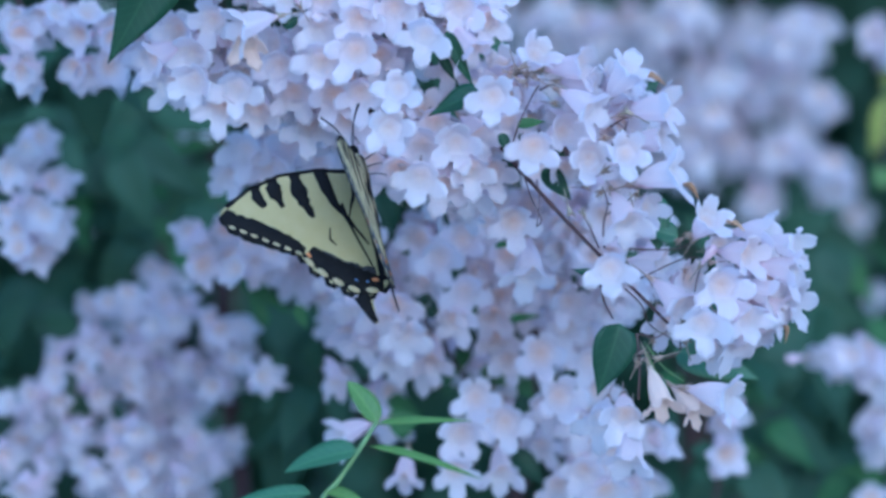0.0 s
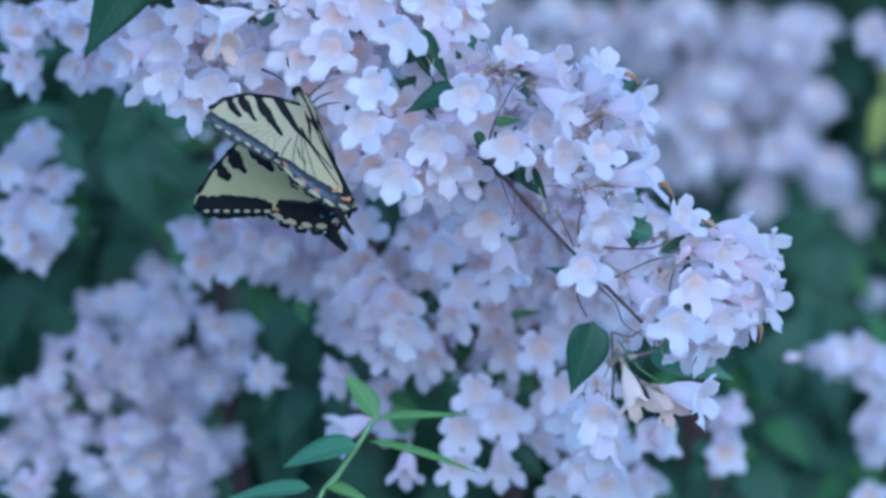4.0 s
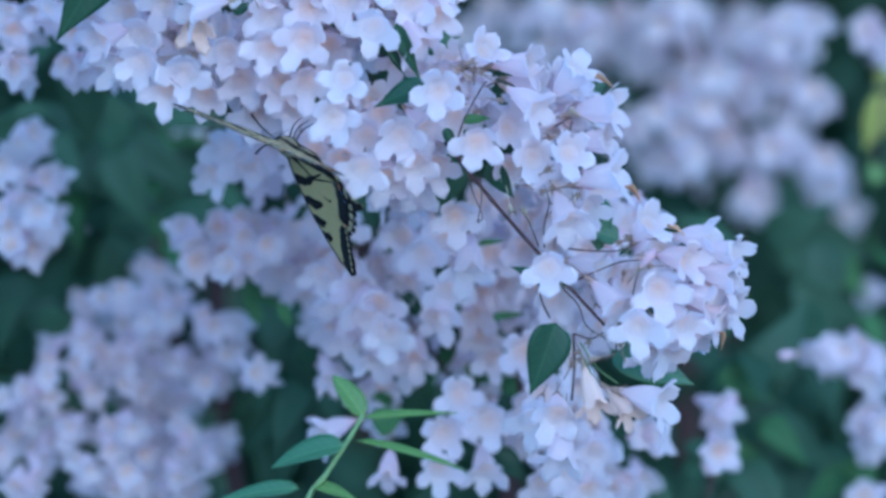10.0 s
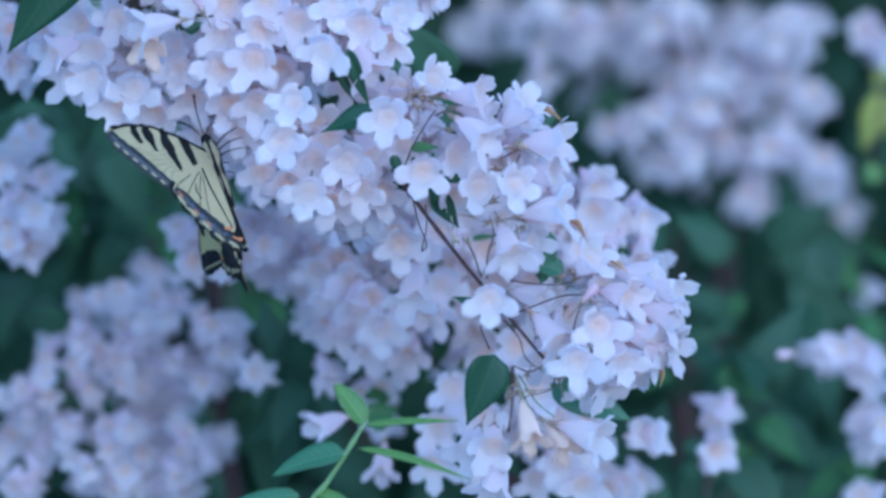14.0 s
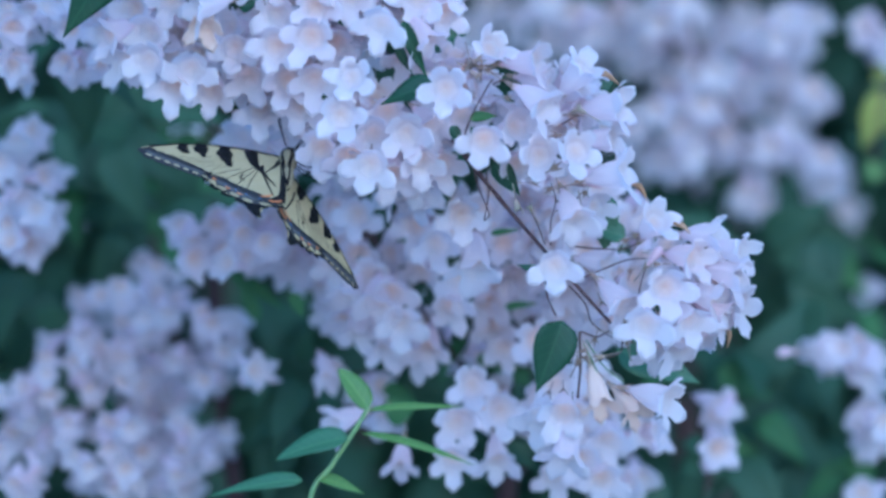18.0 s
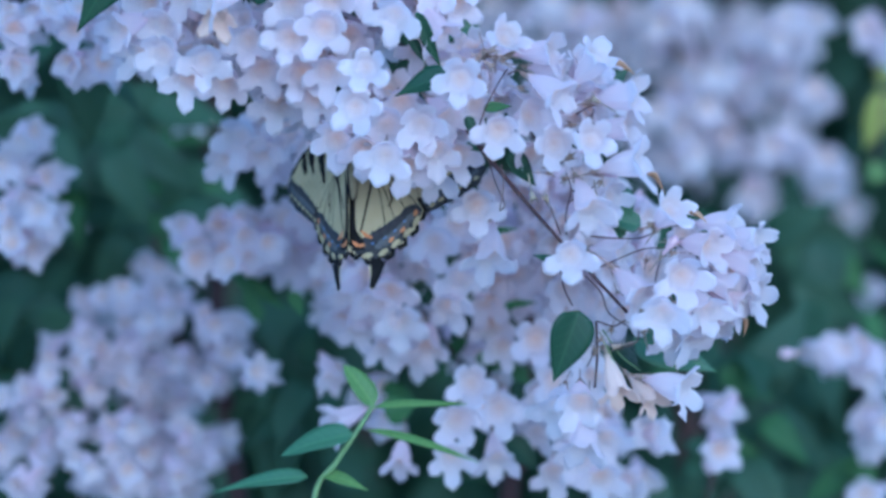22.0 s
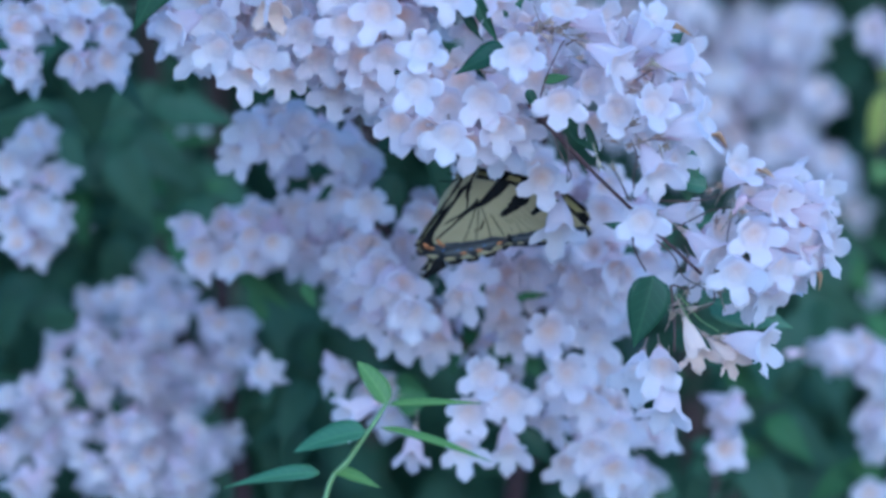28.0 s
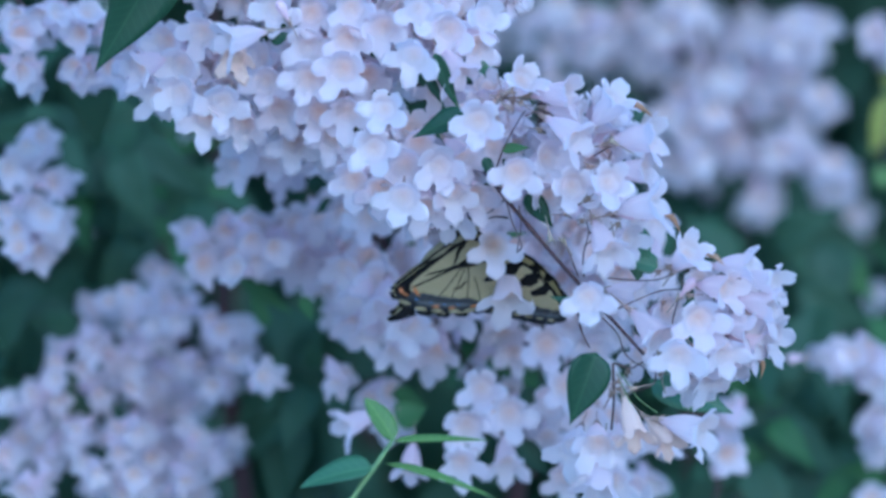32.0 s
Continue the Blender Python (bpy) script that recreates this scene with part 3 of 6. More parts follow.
            if up < 0:
                # bluish dust on the under side of the dark borders
                under("dusty_band", ribbon("dusty_band", [(46.2, -6.4), (43.4, -9.4), (37.8, -13.0), (31.4, -17.2), (26.0, -20.8)], (1.4, 2.2, 2.4, 2.2, 1.2), 0.105 * up, 0.05, WING_DUST, s, 0.5), f)
                under("dusty_band", ribbon("dusty_band", [(22.0, -24.6), (18.8, -28.6), (15.4, -32.2), (11.6, -35.4), (7.6, -38.0)], (1.4, 2.6, 3.0, 3.2, 1.6), 0.115 * up, 0.05, WING_DUST, s, 0.5), h)
            if up > 0:
                # black dust that fades inwards from the border
                under("dusky_band", ribbon("dusky_band", [(20.6, -22.6), (17.0, -26.0), (13.4, -29.4), (9.4, -32.6), (5.2, -35.0), (1.6, -35.6)], (1.2, 3.0, 3.8, 5.0, 6.4, 5.0), 0.07 * up, 0.05, WING_SLATE, s, 0.6), h)
            for pts, w in (([(11.5, 4.4), (10.6, -2), (9, -9), (5, -17), (1.4, -25)], (4.2, 4.4, 2.6, 1.0, 0.5)),
                           ([(20, 5.0), (20.2, 0), (19.2, -6), (17.4, -12)], (4.0, 5.0, 4.6, 1.2)),
                           ([(28, 4.6), (28.2, 0), (26.6, -6.4)], (4.0, 4.8, 1.6)),
                           ([(34.5, 3.0), (34.4, -1), (32.6, -5)], (3.6, 4.2, 1.8)),
                           ([(0.4, 1.4), (12, 4.3), (25, 4.9), (37, 1.9), (45.6, -2.6)], (1.3, 1.3, 1.2, 1.2, 1.6)),
                           ([(0.5, -1), (2.6, -8), (6, -15)], (2.2, 1.3, 0.5))):
                under("stripe", ribbon("stripe", pts, w, lv, 0.06, WING_BLACK, s, 0.5), f)
            for pts, w in (([(7.0, -8), (6.2, -16), (4.2, -25), (2.2, -33)], (1.0, 0.9, 0.7, 0.5)),
                           ([(0.4, -4), (-0.4, -16), (-0.8, -28), (-0.4, -38.5)], (1.4, 1.8, 2.2, 3.4)),
                           ([(13, -16.6), (14, -20.6), (12.4, -23.0)], (0.5, 0.8, 0.4)),
                           ([(8.8, -42), (7.6, -48), (6.2, -52.2)], (5.6, 3.2, 2.0))):
                under("stripe", ribbon("stripe", pts, w, lv * 1.3, 0.06, WING_BLACK, s), h)
            for a, c in () if up > 0 else (((9, -10), (20, -25)), ((8.6, -11), (16, -31)), ((8, -12), (12, -35)), ((14, -13), (24, -22))):
                under("vein", ribbon("vein", [a, ((a[0] + c[0]) / 2 + 0.4, (a[1] + c[1]) / 2), c], (0.34, 0.36, 0.30), lv * 0.9, 0.05, WING_BLACK, s), h)
            for k in () if up > 0 else range(6):
                x, y = 41 - 3.2 * k, -8.6 - 2.1 * k
                under("vein", ribbon("vein", [(16 + 1.2 * (5 - k), -4 - 1.6 * k), ((x + 18) / 2, (y - 8) / 2), (x, y)], (0.08, 0.12, 0.14), lv * 0.9, 0.05, WING_BLACK, s), f)
            spots(f, [(45.4 - 3.3 * k, -10.0 - 2.2 * k, 35) for k in range(7)], 2.5, 0.14 * up, WING_CREAM, s)
            spots(h, [(23.0, -27.2, 62), (19.6, -31.6, 52), (15.2, -35.9, 46), (10.6, -39.4, 38), (4.6, -41.0, 20)], 4.2, 0.15 * up, WING_CREAM, s)
            spots(h, [(22.6, -24.4, 62), (2.6, -37.6, 20)] + ([(17.8, -30.8, 50), (13.6, -34.6, 44)] if up < 0 else []), 2.5, 0.16 * up, WING_ORANGE, s, "orange_spot")
            spots(h, [(18.4, -27.8, 52), (14.9, -31.4, 46), (11.2, -34.2, 40), (6.6, -36.6, 30)] if up < 0 else [(5.4, -37.6, 25), (9, -36.4, 38)], 1.3, 0.14 * up, WING_BLUE, s, "blue_spot")
        # the dark inner corner by the tail, with its orange crescents
        under("corner_patch", ribbon("corner_patch", [(-0.6, -32.5), (0.6, -36), (1.4, -39.6)], (2.0, 5.0, 5.4), -0.125, 0.05, WING_BLACK, s, 0.3), h)
        under("orange_patch", ribbon("orange_patch", [(2.4, -32.4), (4.2, -34.0), (6.6, -34.6)], (0.6, 1.5, 0.6), -0.17, 0.05, WING_ORANGE, s), h)
        under("orange_patch", ribbon("orange_patch", [(-0.8, -36.4), (0.6, -37.6), (2.4, -37.8)], (0.6, 1.6, 0.6), -0.17, 0.05, WING_ORANGE, s), h)
    return b, wings


# ---------- ground and far foliage ----------
# The ground stays out of view; its pale colour serves as fill light.
ground = new("ground", mesh_of("ground", [(-400, -400, 0), (400, -400, 0), (400, 400, 0), (-400, 400, 0)], [(0, 1, 2, 3)], [BOUNCE_GROUND]))
tagged(ground, "unseen ground, made pale to bounce light up into the flowers", "ground", "", "structure")


def thicket(name, centre, radii, count, size, mat, seed, label):
    """A rounded deep mass of leaves, thickest near its skin, one mesh."""
    r = random.Random(seed)
    verts, faces = [], []
    while len(faces) < 6 * count:
        v = Vector((r.gauss(0, 1), r.gauss(0, 1), r.gauss(0, 1))).normalized() * r.uniform(0.2, 1.0) ** 0.4
        v *= 1 + 0.12 * noise.noise(v * 3 + Vector((seed, 0, 0)))
        p = Vector((centre[k] + v[k] * radii[k] for k in range(3)))
        if p.z < 0.03:
            continue
        d = Vector((r.gauss(0, 1), r.gauss(0, 0.5), r.gauss(-0.3, 0.8))).normalized()
        w = d.cross(Vector((r.gauss(0, 0.5), -1, r.gauss(0.5, 0.5)))).normalized()
        nrm = d.cross(w)
        s = size * r.uniform(0.6, 1.2)
        b = len(verts)
        verts += [p, p + d * s * 0.3 + w * s * 0.26 + nrm * s * 0.05, p + d * s * 0.65 + w * s * 0.2, p + d * s, p + d * s * 0.65 - w * s * 0.2, p + d * s * 0.3 - w * s * 0.26 + nrm * s * 0.05, p + d * s * 0.5 - nrm * s * 0.04]
        faces += [(b, b + 1, b + 6), (b + 1, b + 2, b + 6), (b + 2, b + 3, b + 6), (b + 3, b + 4, b + 6), (b + 4, b + 5, b + 6), (b + 5, b, b + 6)]
    ob = new(name, mesh_of(name, verts, faces, [mat]))
    return tagged(ob, label, "foliage", "", "stuff")


thicket("bush_foliage", (0, 3.3, 1.2), (0.85, 0.5, 1.35), 30000, 0.032, LEAF_BACK, 3, "dark green shaded leaves deep inside the bush")
# Unseen leaves added above the view; they keep skylight off the rear blossom.
thicket("bush_canopy", (0.0, 2.72, 1.92), (0.85, 0.42, 0.30), 9000, 0.034, LEAF_BACK, 5, "unseen leaf mass added overhead to shade the blossom behind")
# Another unseen mass, added to dim the left-hand clusters from above.
thicket("side_canopy", (-0.3, 2.36, 1.74), (0.3, 0.3, 0.13), 3500, 0.034, LEAF_BACK, 6, "unseen leaf mass added overhead to shade the left blossom")
thicket("hedge_foliage", (0.1, 4.6, 1.3), (2.6, 0.9, 2.4), 62000, 0.085, LEAF_BACK, 4, "dense dark green foliage behind the flowering bush")


# ---------- branches behind ----------
far_top = branch(0.1123, 2.52, 1.5352, "pale pink blossom on a branch deep in the bush")
stem(far_top, [(0.1137, 2.55, 1.5369), (0.1112, 2.55, 1.4929), (0.1259, 2.55, 1.4588), (0.1503, 2.55, 1.4271)], 0.0012, 0.0007, "stem", BARK)
scatter(far_top, 0.0533, 2.58, 1.4977, 0.0198, 0.07, 0.0112, 14, 400, -0.3, 0.95, False)
scatter(far_top, 0.0459, 2.58, 1.4731, 0.0031, 0.07, 0.0055, 3, 401, -0.3, 0.95, False)
scatter(far_top, 0.0522, 2.7, 1.4511, 0.0081, 0.07, 0.006, 3, 402, -0.3, 0.95, False)
scatter(far_top, 0.0642, 2.75, 1.4713, 0.0057, 0.07, 0.0057, 2, 403, -0.3, 0.95, False)
scatter(far_top, 0.1027, 2.58, 1.494, 0.0137, 0.07, 0.0161, 14, 404, -0.3, 0.95, False)
scatter(far_top, 0.115, 2.58, 1.4743, 0.0161, 0.07, 0.0112, 12, 405, -0.3, 0.95, False)
scatter(far_top, 0.1496, 2.58, 1.4891, 0.0174, 0.07, 0.0174, 18, 406, -0.3, 0.95, False)
scatter(far_top, 0.1614, 2.58, 1.4644, 0.01, 0.07, 0.005, 5, 407, -0.3, 0.95, False)
scatter(far_top, 0.1076, 2.58, 1.457, 0.0223, 0.07, 0.0087, 13, 408, -0.3, 0.95, False)
scatter(far_top, 0.0805, 2.58, 1.4528, 0.0087, 0.07, 0.004, 4, 409, -0.3, 0.95, False)
scatter(far_top, 0.1022, 2.58, 1.4373, 0.0137, 0.07, 0.005, 7, 410, -0.3, 0.95, False)
scatter(far_top, 0.1281, 2.58, 1.4471, 0.01, 0.07, 0.0087, 7, 411, -0.3, 0.95, False)
scatter(far_top, 0.151, 2.58, 1.441, 0.0112, 0.07, 0.01, 9, 412, -0.3, 0.95, False)
scatter(far_top, 0.1681, 2.58, 1.4336, 0.0075, 0.07, 0.0105, 7, 413, -0.3, 0.95, False)
scatter(far_top, 0.1385, 2.58, 1.4212, 0.0063, 0.07, 0.007, 5, 414, -0.3, 0.95, False)
scatter(far_top, 0.1343, 2.58, 1.4706, 0.01, 0.07, 0.0075, 7, 415, -0.3, 0.95, False)
scatter(far_top, 0.0802, 2.85, 1.4889, 0.0279, 0.07, 0.0197, 15, 416, -0.3, 0.95, False)
scatter(far_top, 0.1456, 2.85, 1.4616, 0.0361, 0.07, 0.0279, 24, 417, -0.3, 0.95, False)
scatter(far_top, 0.1065, 2.9, 1.4377, 0.0284, 0.07, 0.0118, 10, 418, -0.3, 0.95, False)
scatter(far_top, 0.1729, 2.85, 1.4289, 0.0197, 0.07, 0.0142, 8, 419, -0.3, 0.95, False)
scatter(far_top, 0.1296, 2.8, 1.5061, 0.03, 0.07, 0.0112, 10, 420, -0.3, 0.95, False)
scatter(far_top, 0.0297, 2.72, 1.5004, 0.0186, 0.07, 0.0134, 11, 421, -0.3, 0.95, False)
scatter(far_top, 0.0656, 2.7, 1.4945, 0.0158, 0.07, 0.0107, 7, 422, -0.3, 0.95, False)
scatter(far_top, 0.0882, 2.68, 1.499, 0.0105, 0.07, 0.0131, 7, 423, -0.3, 0.95, False)
scatter(far_top, 0.1343, 2.68, 1.4913, 0.0105, 0.07, 0.0105, 5, 424, -0.3, 0.95, False)
scatter(far_top, 0.1186, 2.7, 1.448, 0.0107, 0.07, 0.0081, 4, 425, -0.3, 0.95, False)
leaf_spray(far_top, 0.1204, 2.7, 1.4287, 0.0672, 0.05, 0.0207, 26, 15, LEAF_BACK, 0.036)
leaf_spray(far_top, 0.0558, 2.7, 1.4752, 0.031, 0.05, 0.0155, 8, 16, LEAF_BACK, 0.036)
far_corner = branch(0.2064, 2.52, 1.5208, "pale blossom at the end of an arching twig")
stem(far_corner, [(0.2088, 2.55, 1.5222), (0.1966, 2.55, 1.4978), (0.182, 2.55, 1.4856)], 0.0012, 0.0007, "stem", BARK)
scatter(far_corner, 0.1842, 2.52, 1.4906, 0.0084, 0.02, 0.0043, 3, 430, -0.3, 0.95, False)
scatter(far_corner, 0.1914, 2.52, 1.4822, 0.0024, 0.02, 0.0024, 2, 431, -0.3, 0.95, False)
scatter(far_corner, 0.197, 2.75, 1.4168, 0.0083, 0.02, 0.0017, 1, 432, -0.3, 0.95, False)
leaf_spray(far_corner, 0.194, 2.58, 1.4595, 0.0099, 0.03, 0.0099, 5, 23, LEAF_BACK, 0.036)
right_low = branch(0.2015, 2.3, 1.3562, "pale pink blossom hanging low among green leaves")
stem(right_low, [(0.2042, 2.33, 1.3556), (0.1819, 2.33, 1.3534), (0.1551, 2.33, 1.3556)], 0.0012, 0.0007, "stem", BARK)
scatter(right_low, 0.1509, 2.3, 1.3595, 0.0051, 0.02, 0.0035, 3, 440, -0.3, 0.95, False)
scatter(right_low, 0.1619, 2.3, 1.3551, 0.0062, 0.02, 0.0073, 4, 441, -0.3, 0.95, False)
scatter(right_low, 0.1685, 2.3, 1.3529, 0.004, 0.02, 0.0051, 3, 442, -0.3, 0.95, False)
scatter(right_low, 0.1718, 2.3, 1.3265, 0.0062, 0.02, 0.0128, 6, 443, -0.3, 0.95, False)
scatter(right_low, 0.1696, 2.3, 1.3023, 0.0062, 0.02, 0.004, 3, 444, -0.3, 0.95, False)
scatter(right_low, 0.1935, 2.6, 1.3804, 0.001, 0.02, 0.001, 1, 445, -0.3, 0.95, False)
bud(right_low, 0.1405, 2.28, 1.3583, -0.9, -0.1, 0.8)
leaf_spray(right_low, 0.1414, 2.4, 1.3405, 0.0367, 0.04, 0.0344, 20, 34, LEAF_BACK, 0.036)
leaf_spray(right_low, 0.1346, 2.36, 1.328, 0.0384, 0.03, 0.0248, 9, 36, LEAF_MID, 0.022)
leaf_spray(right_low, 0.1569, 2.5, 1.3907, 0.0263, 0.03, 0.0239, 4, 37, LEAF_MID, 0.024)
leaf_spray(right_low, 0.1327, 2.45, 1.3862, 0.0469, 0.05, 0.0281, 12, 35, LEAF_BACK, 0.036)
low_small = branch(0.1003, 2.25, 1.2883, "small sprays of white flowers low in the bush")
stem(low_small, [(0.1016, 2.28, 1.2868), (0.106, 2.28, 1.3086), (0.1082, 2.28, 1.3304)], 0.0012, 0.0007, "stem", BARK)
scatter(low_small, 0.1075, 2.22, 1.3365, 0.0011, 0.02, 0.0047, 2, 450, -0.3, 0.95, False)
scatter(low_small, 0.106, 2.22, 1.3238, 0.0008, 0.02, 0.0008, 2, 451, -0.3, 0.95, False)
scatter(low_small, 0.0752, 2.22, 1.31, 0.01, 0.02, 0.0028, 3, 452, -0.3, 0.95, False)
scatter(low_small, 0.0629, 2.22, 1.3121, 0.0058, 0.02, 0.0036, 2, 453, -0.3, 0.95, False)
scatter(low_small, 0.0786, 2.14, 1.3316, 0.0038, 0.02, 0.0025, 2, 458, -0.3, 0.95, False)
leaf_spray(low_small, 0.1025, 2.3, 1.3122, 0.0352, 0.03, 0.0132, 10, 44, LEAF_BACK, 0.036)
left_high = branch(-0.1712, 2.12, 1.5138, "pink and white blossom on a twig hanging into the shade")
stem(left_high, [(-0.1736, 2.15, 1.5154), (-0.1571, 2.15, 1.4948), (-0.1489, 2.15, 1.4742)], 0.0012, 0.0007, "stem", BARK)
scatter(left_high, -0.1525, 2.12, 1.4795, 0.0071, 0.03, 0.0061, 6, 460, -0.3, 0.8, False)
scatter(left_high, -0.1501, 2.12, 1.4643, 0.0016, 0.03, 0.0032, 4, 461, -0.3, 0.8, False)
scatter(left_high, -0.1302, 2.12, 1.4795, 0.0091, 0.03, 0.0061, 7, 462, -0.3, 0.8, False)
scatter(left_high, -0.1292, 2.12, 1.4623, 0.0044, 0.03, 0.0048, 4, 463, -0.3, 0.8, False)
scatter(left_high, -0.118, 2.12, 1.4765, 0.004, 0.03, 0.0061, 4, 464, -0.3, 0.8, False)
scatter(left_high, -0.119, 2.12, 1.4649, 0.0016, 0.03, 0.0008, 4, 465, -0.3, 0.8, False)
scatter(left_high, -0.1393, 2.12, 1.4846, 0.0061, 0.03, 0.002, 4, 466, -0.3, 0.8, False)
leaf_spray(left_high, -0.1524, 2.2, 1.4802, 0.0189, 0.03, 0.0168, 8, 53, LEAF_BACK, 0.036)
left_mid = branch(-0.1962, 2.22, 1.4236, "round head of white blossom beside dark leaves")
stem(left_mid, [(-0.1989, 2.25, 1.4239), (-0.1774, 2.25, 1.4217), (-0.158, 2.25, 1.4239)], 0.0012, 0.0007, "stem", BARK)
scatter(left_mid, -0.1544, 2.22, 1.4425, 0.0048, 0.03, 0.0053, 5, 470, -0.3, 0.8, False)
scatter(left_mid, -0.1608, 2.22, 1.428, 0.0044, 0.03, 0.0055, 4, 471, -0.3, 0.8, False)
scatter(left_mid, -0.1465, 2.22, 1.4248, 0.001, 0.03, 0.0023, 4, 472, -0.3, 0.8, False)
scatter(left_mid, -0.1576, 2.22, 1.4132, 0.0076, 0.03, 0.0065, 7, 473, -0.3, 0.8, False)
scatter(left_mid, -0.147, 2.22, 1.411, 0.0027, 0.03, 0.0055, 4, 474, -0.3, 0.8, False)
scatter(left_mid, -0.1555, 2.22, 1.3994, 0.0076, 0.03, 0.0044, 5, 475, -0.3, 0.8, False)
leaf_spray(left_mid, -0.133, 2.34, 1.4338, 0.0269, 0.04, 0.0291, 20, 62, LEAF_BACK, 0.036)
leaf_spray(left_mid, -0.1364, 2.4, 1.4094, 0.0253, 0.03, 0.0253, 8, 63, LEAF_MID, 0.028)
leaf_spray(left_mid, -0.1544, 2.36, 1.3776, 0.0271, 0.04, 0.0135, 10, 65, LEAF_BACK, 0.036)
left_low = branch(-0.1551, 2.24, 1.2716, "large rounded head of pale pink blossom")
stem(left_low, [(-0.1572, 2.35, 1.2699), (-0.1385, 2.36, 1.3047), (-0.1223, 2.36, 1.3438), (-0.1136, 2.37, 1.3742)], 0.0012, 0.0007, "stem", BARK)
scatter(left_low, -0.1095, 2.35, 1.3892, 0.0087, 0.05, 0.0058, 5, 480, -0.45, 0.72, False)
scatter(left_low, -0.132, 2.35, 1.378, 0.0103, 0.05, 0.0058, 6, 481, -0.45, 0.72, False)
scatter(left_low, -0.0999, 2.31, 1.3728, 0.0129, 0.05, 0.0074, 8, 482, -0.45, 0.72, False)
scatter(left_low, -0.1231, 2.31, 1.3629, 0.014, 0.05, 0.0074, 9, 483, -0.45, 0.72, False)
scatter(left_low, -0.1467, 2.31, 1.3585, 0.0052, 0.05, 0.0069, 4, 484, -0.45, 0.72, False)
scatter(left_low, -0.0811, 2.31, 1.3662, 0.0056, 0.05, 0.0065, 4, 485, -0.45, 0.72, False)
scatter(left_low, -0.1419, 2.31, 1.3452, 0.014, 0.05, 0.0074, 9, 486, -0.45, 0.72, False)
scatter(left_low, -0.1187, 2.31, 1.343, 0.01, 0.05, 0.0096, 8, 487, -0.45, 0.72, False)
scatter(left_low, -0.0877, 2.31, 1.343, 0.0052, 0.05, 0.0056, 4, 488, -0.45, 0.72, False)
scatter(left_low, -0.1427, 2.27, 1.332, 0.0068, 0.05, 0.0061, 5, 489, -0.45, 0.72, False)
scatter(left_low, -0.1199, 2.27, 1.332, 0.0072, 0.05, 0.0061, 5, 490, -0.45, 0.72, False)
scatter(left_low, -0.1054, 2.31, 1.3253, 0.0118, 0.05, 0.0074, 8, 491, -0.45, 0.72, False)
scatter(left_low, -0.0866, 2.31, 1.3231, 0.0056, 0.05, 0.0096, 6, 492, -0.45, 0.72, False)
scatter(left_low, -0.1199, 2.27, 1.3125, 0.0115, 0.05, 0.0061, 7, 493, -0.45, 0.72, False)
scatter(left_low, -0.0988, 2.31, 1.3076, 0.014, 0.05, 0.0052, 7, 494, -0.45, 0.72, False)
scatter(left_low, -0.1554, 2.25, 1.3122, 0.0075, 0.05, 0.0067, 5, 495, -0.45, 0.72, False)
scatter(left_low, -0.1666, 2.27, 1.3309, 0.0046, 0.05, 0.0159, 8, 496, -0.45, 0.72, False)
scatter(left_low, -0.1362, 2.27, 1.3125, 0.0094, 0.05, 0.0068, 6, 497, -0.45, 0.72, False)
scatter(left_low, -0.154, 2.31, 1.343, 0.0074, 0.05, 0.0074, 6, 498, -0.45, 0.72, False)
scatter(left_low, -0.1122, 2.36, 1.353, 0.0099, 0.05, 0.0054, 6, 499, -0.45, 0.72, False)
scatter(left_low, -0.1047, 2.37, 1.3392, 0.0077, 0.05, 0.0077, 6, 500, -0.45, 0.72, False)
scatter(left_low, -0.1176, 2.31, 1.3817, 0.0074, 0.05, 0.0052, 4, 501, -0.45, 0.72, False)
scatter(left_low, -0.1065, 2.31, 1.3761, 0.0074, 0.05, 0.0052, 4, 502, -0.45, 0.72, False)
scatter(left_low, -0.1109, 2.31, 1.354, 0.0074, 0.05, 0.0052, 4, 503, -0.45, 0.72, False)
scatter(left_low, -0.0966, 2.31, 1.354, 0.0052, 0.05, 0.0052, 4, 504, -0.45, 0.72, False)
scatter(left_low, -0.0844, 2.31, 1.354, 0.0052, 0.05, 0.0052, 4, 505, -0.45, 0.72, False)
scatter(left_low, -0.1003, 2.27, 1.3168, 0.0072, 0.05, 0.005, 4, 506, -0.45, 0.72, False)
scatter(left_low, -0.133, 2.31, 1.354, 0.0074, 0.05, 0.0052, 4, 507, -0.45, 0.72, False)
scatter(left_low, -0.1341, 2.31, 1.3673, 0.0063, 0.05, 0.0052, 4, 508, -0.45, 0.72, False)
scatter(left_low, -0.1507, 2.31, 1.3231, 0.0063, 0.05, 0.0052, 4, 509, -0.45, 0.72, False)
scatter(left_low, -0.1595, 2.31, 1.3353, 0.0052, 0.05, 0.0052, 4, 510, -0.45, 0.72, False)
scatter(left_low, -0.091, 2.31, 1.3673, 0.0074, 0.05, 0.0063, 5, 511, -0.45, 0.72, False)
scatter(left_low, -0.1264, 2.27, 1.3266, 0.0061, 0.05, 0.0061, 4, 512, -0.45, 0.72, False)
scatter(left_low, -0.1131, 2.31, 1.3187, 0.0074, 0.05, 0.0063, 5, 513, -0.45, 0.72, False)
leaf_spray(left_low, -0.0603, 2.3, 1.3518, 0.0176, 0.03, 0.0242, 14, 76, LEAF_BACK, 0.036)
leaf_spray(left_low, -0.1562, 2.32, 1.3647, 0.02, 0.03, 0.0178, 10, 77, LEAF_BACK, 0.036)
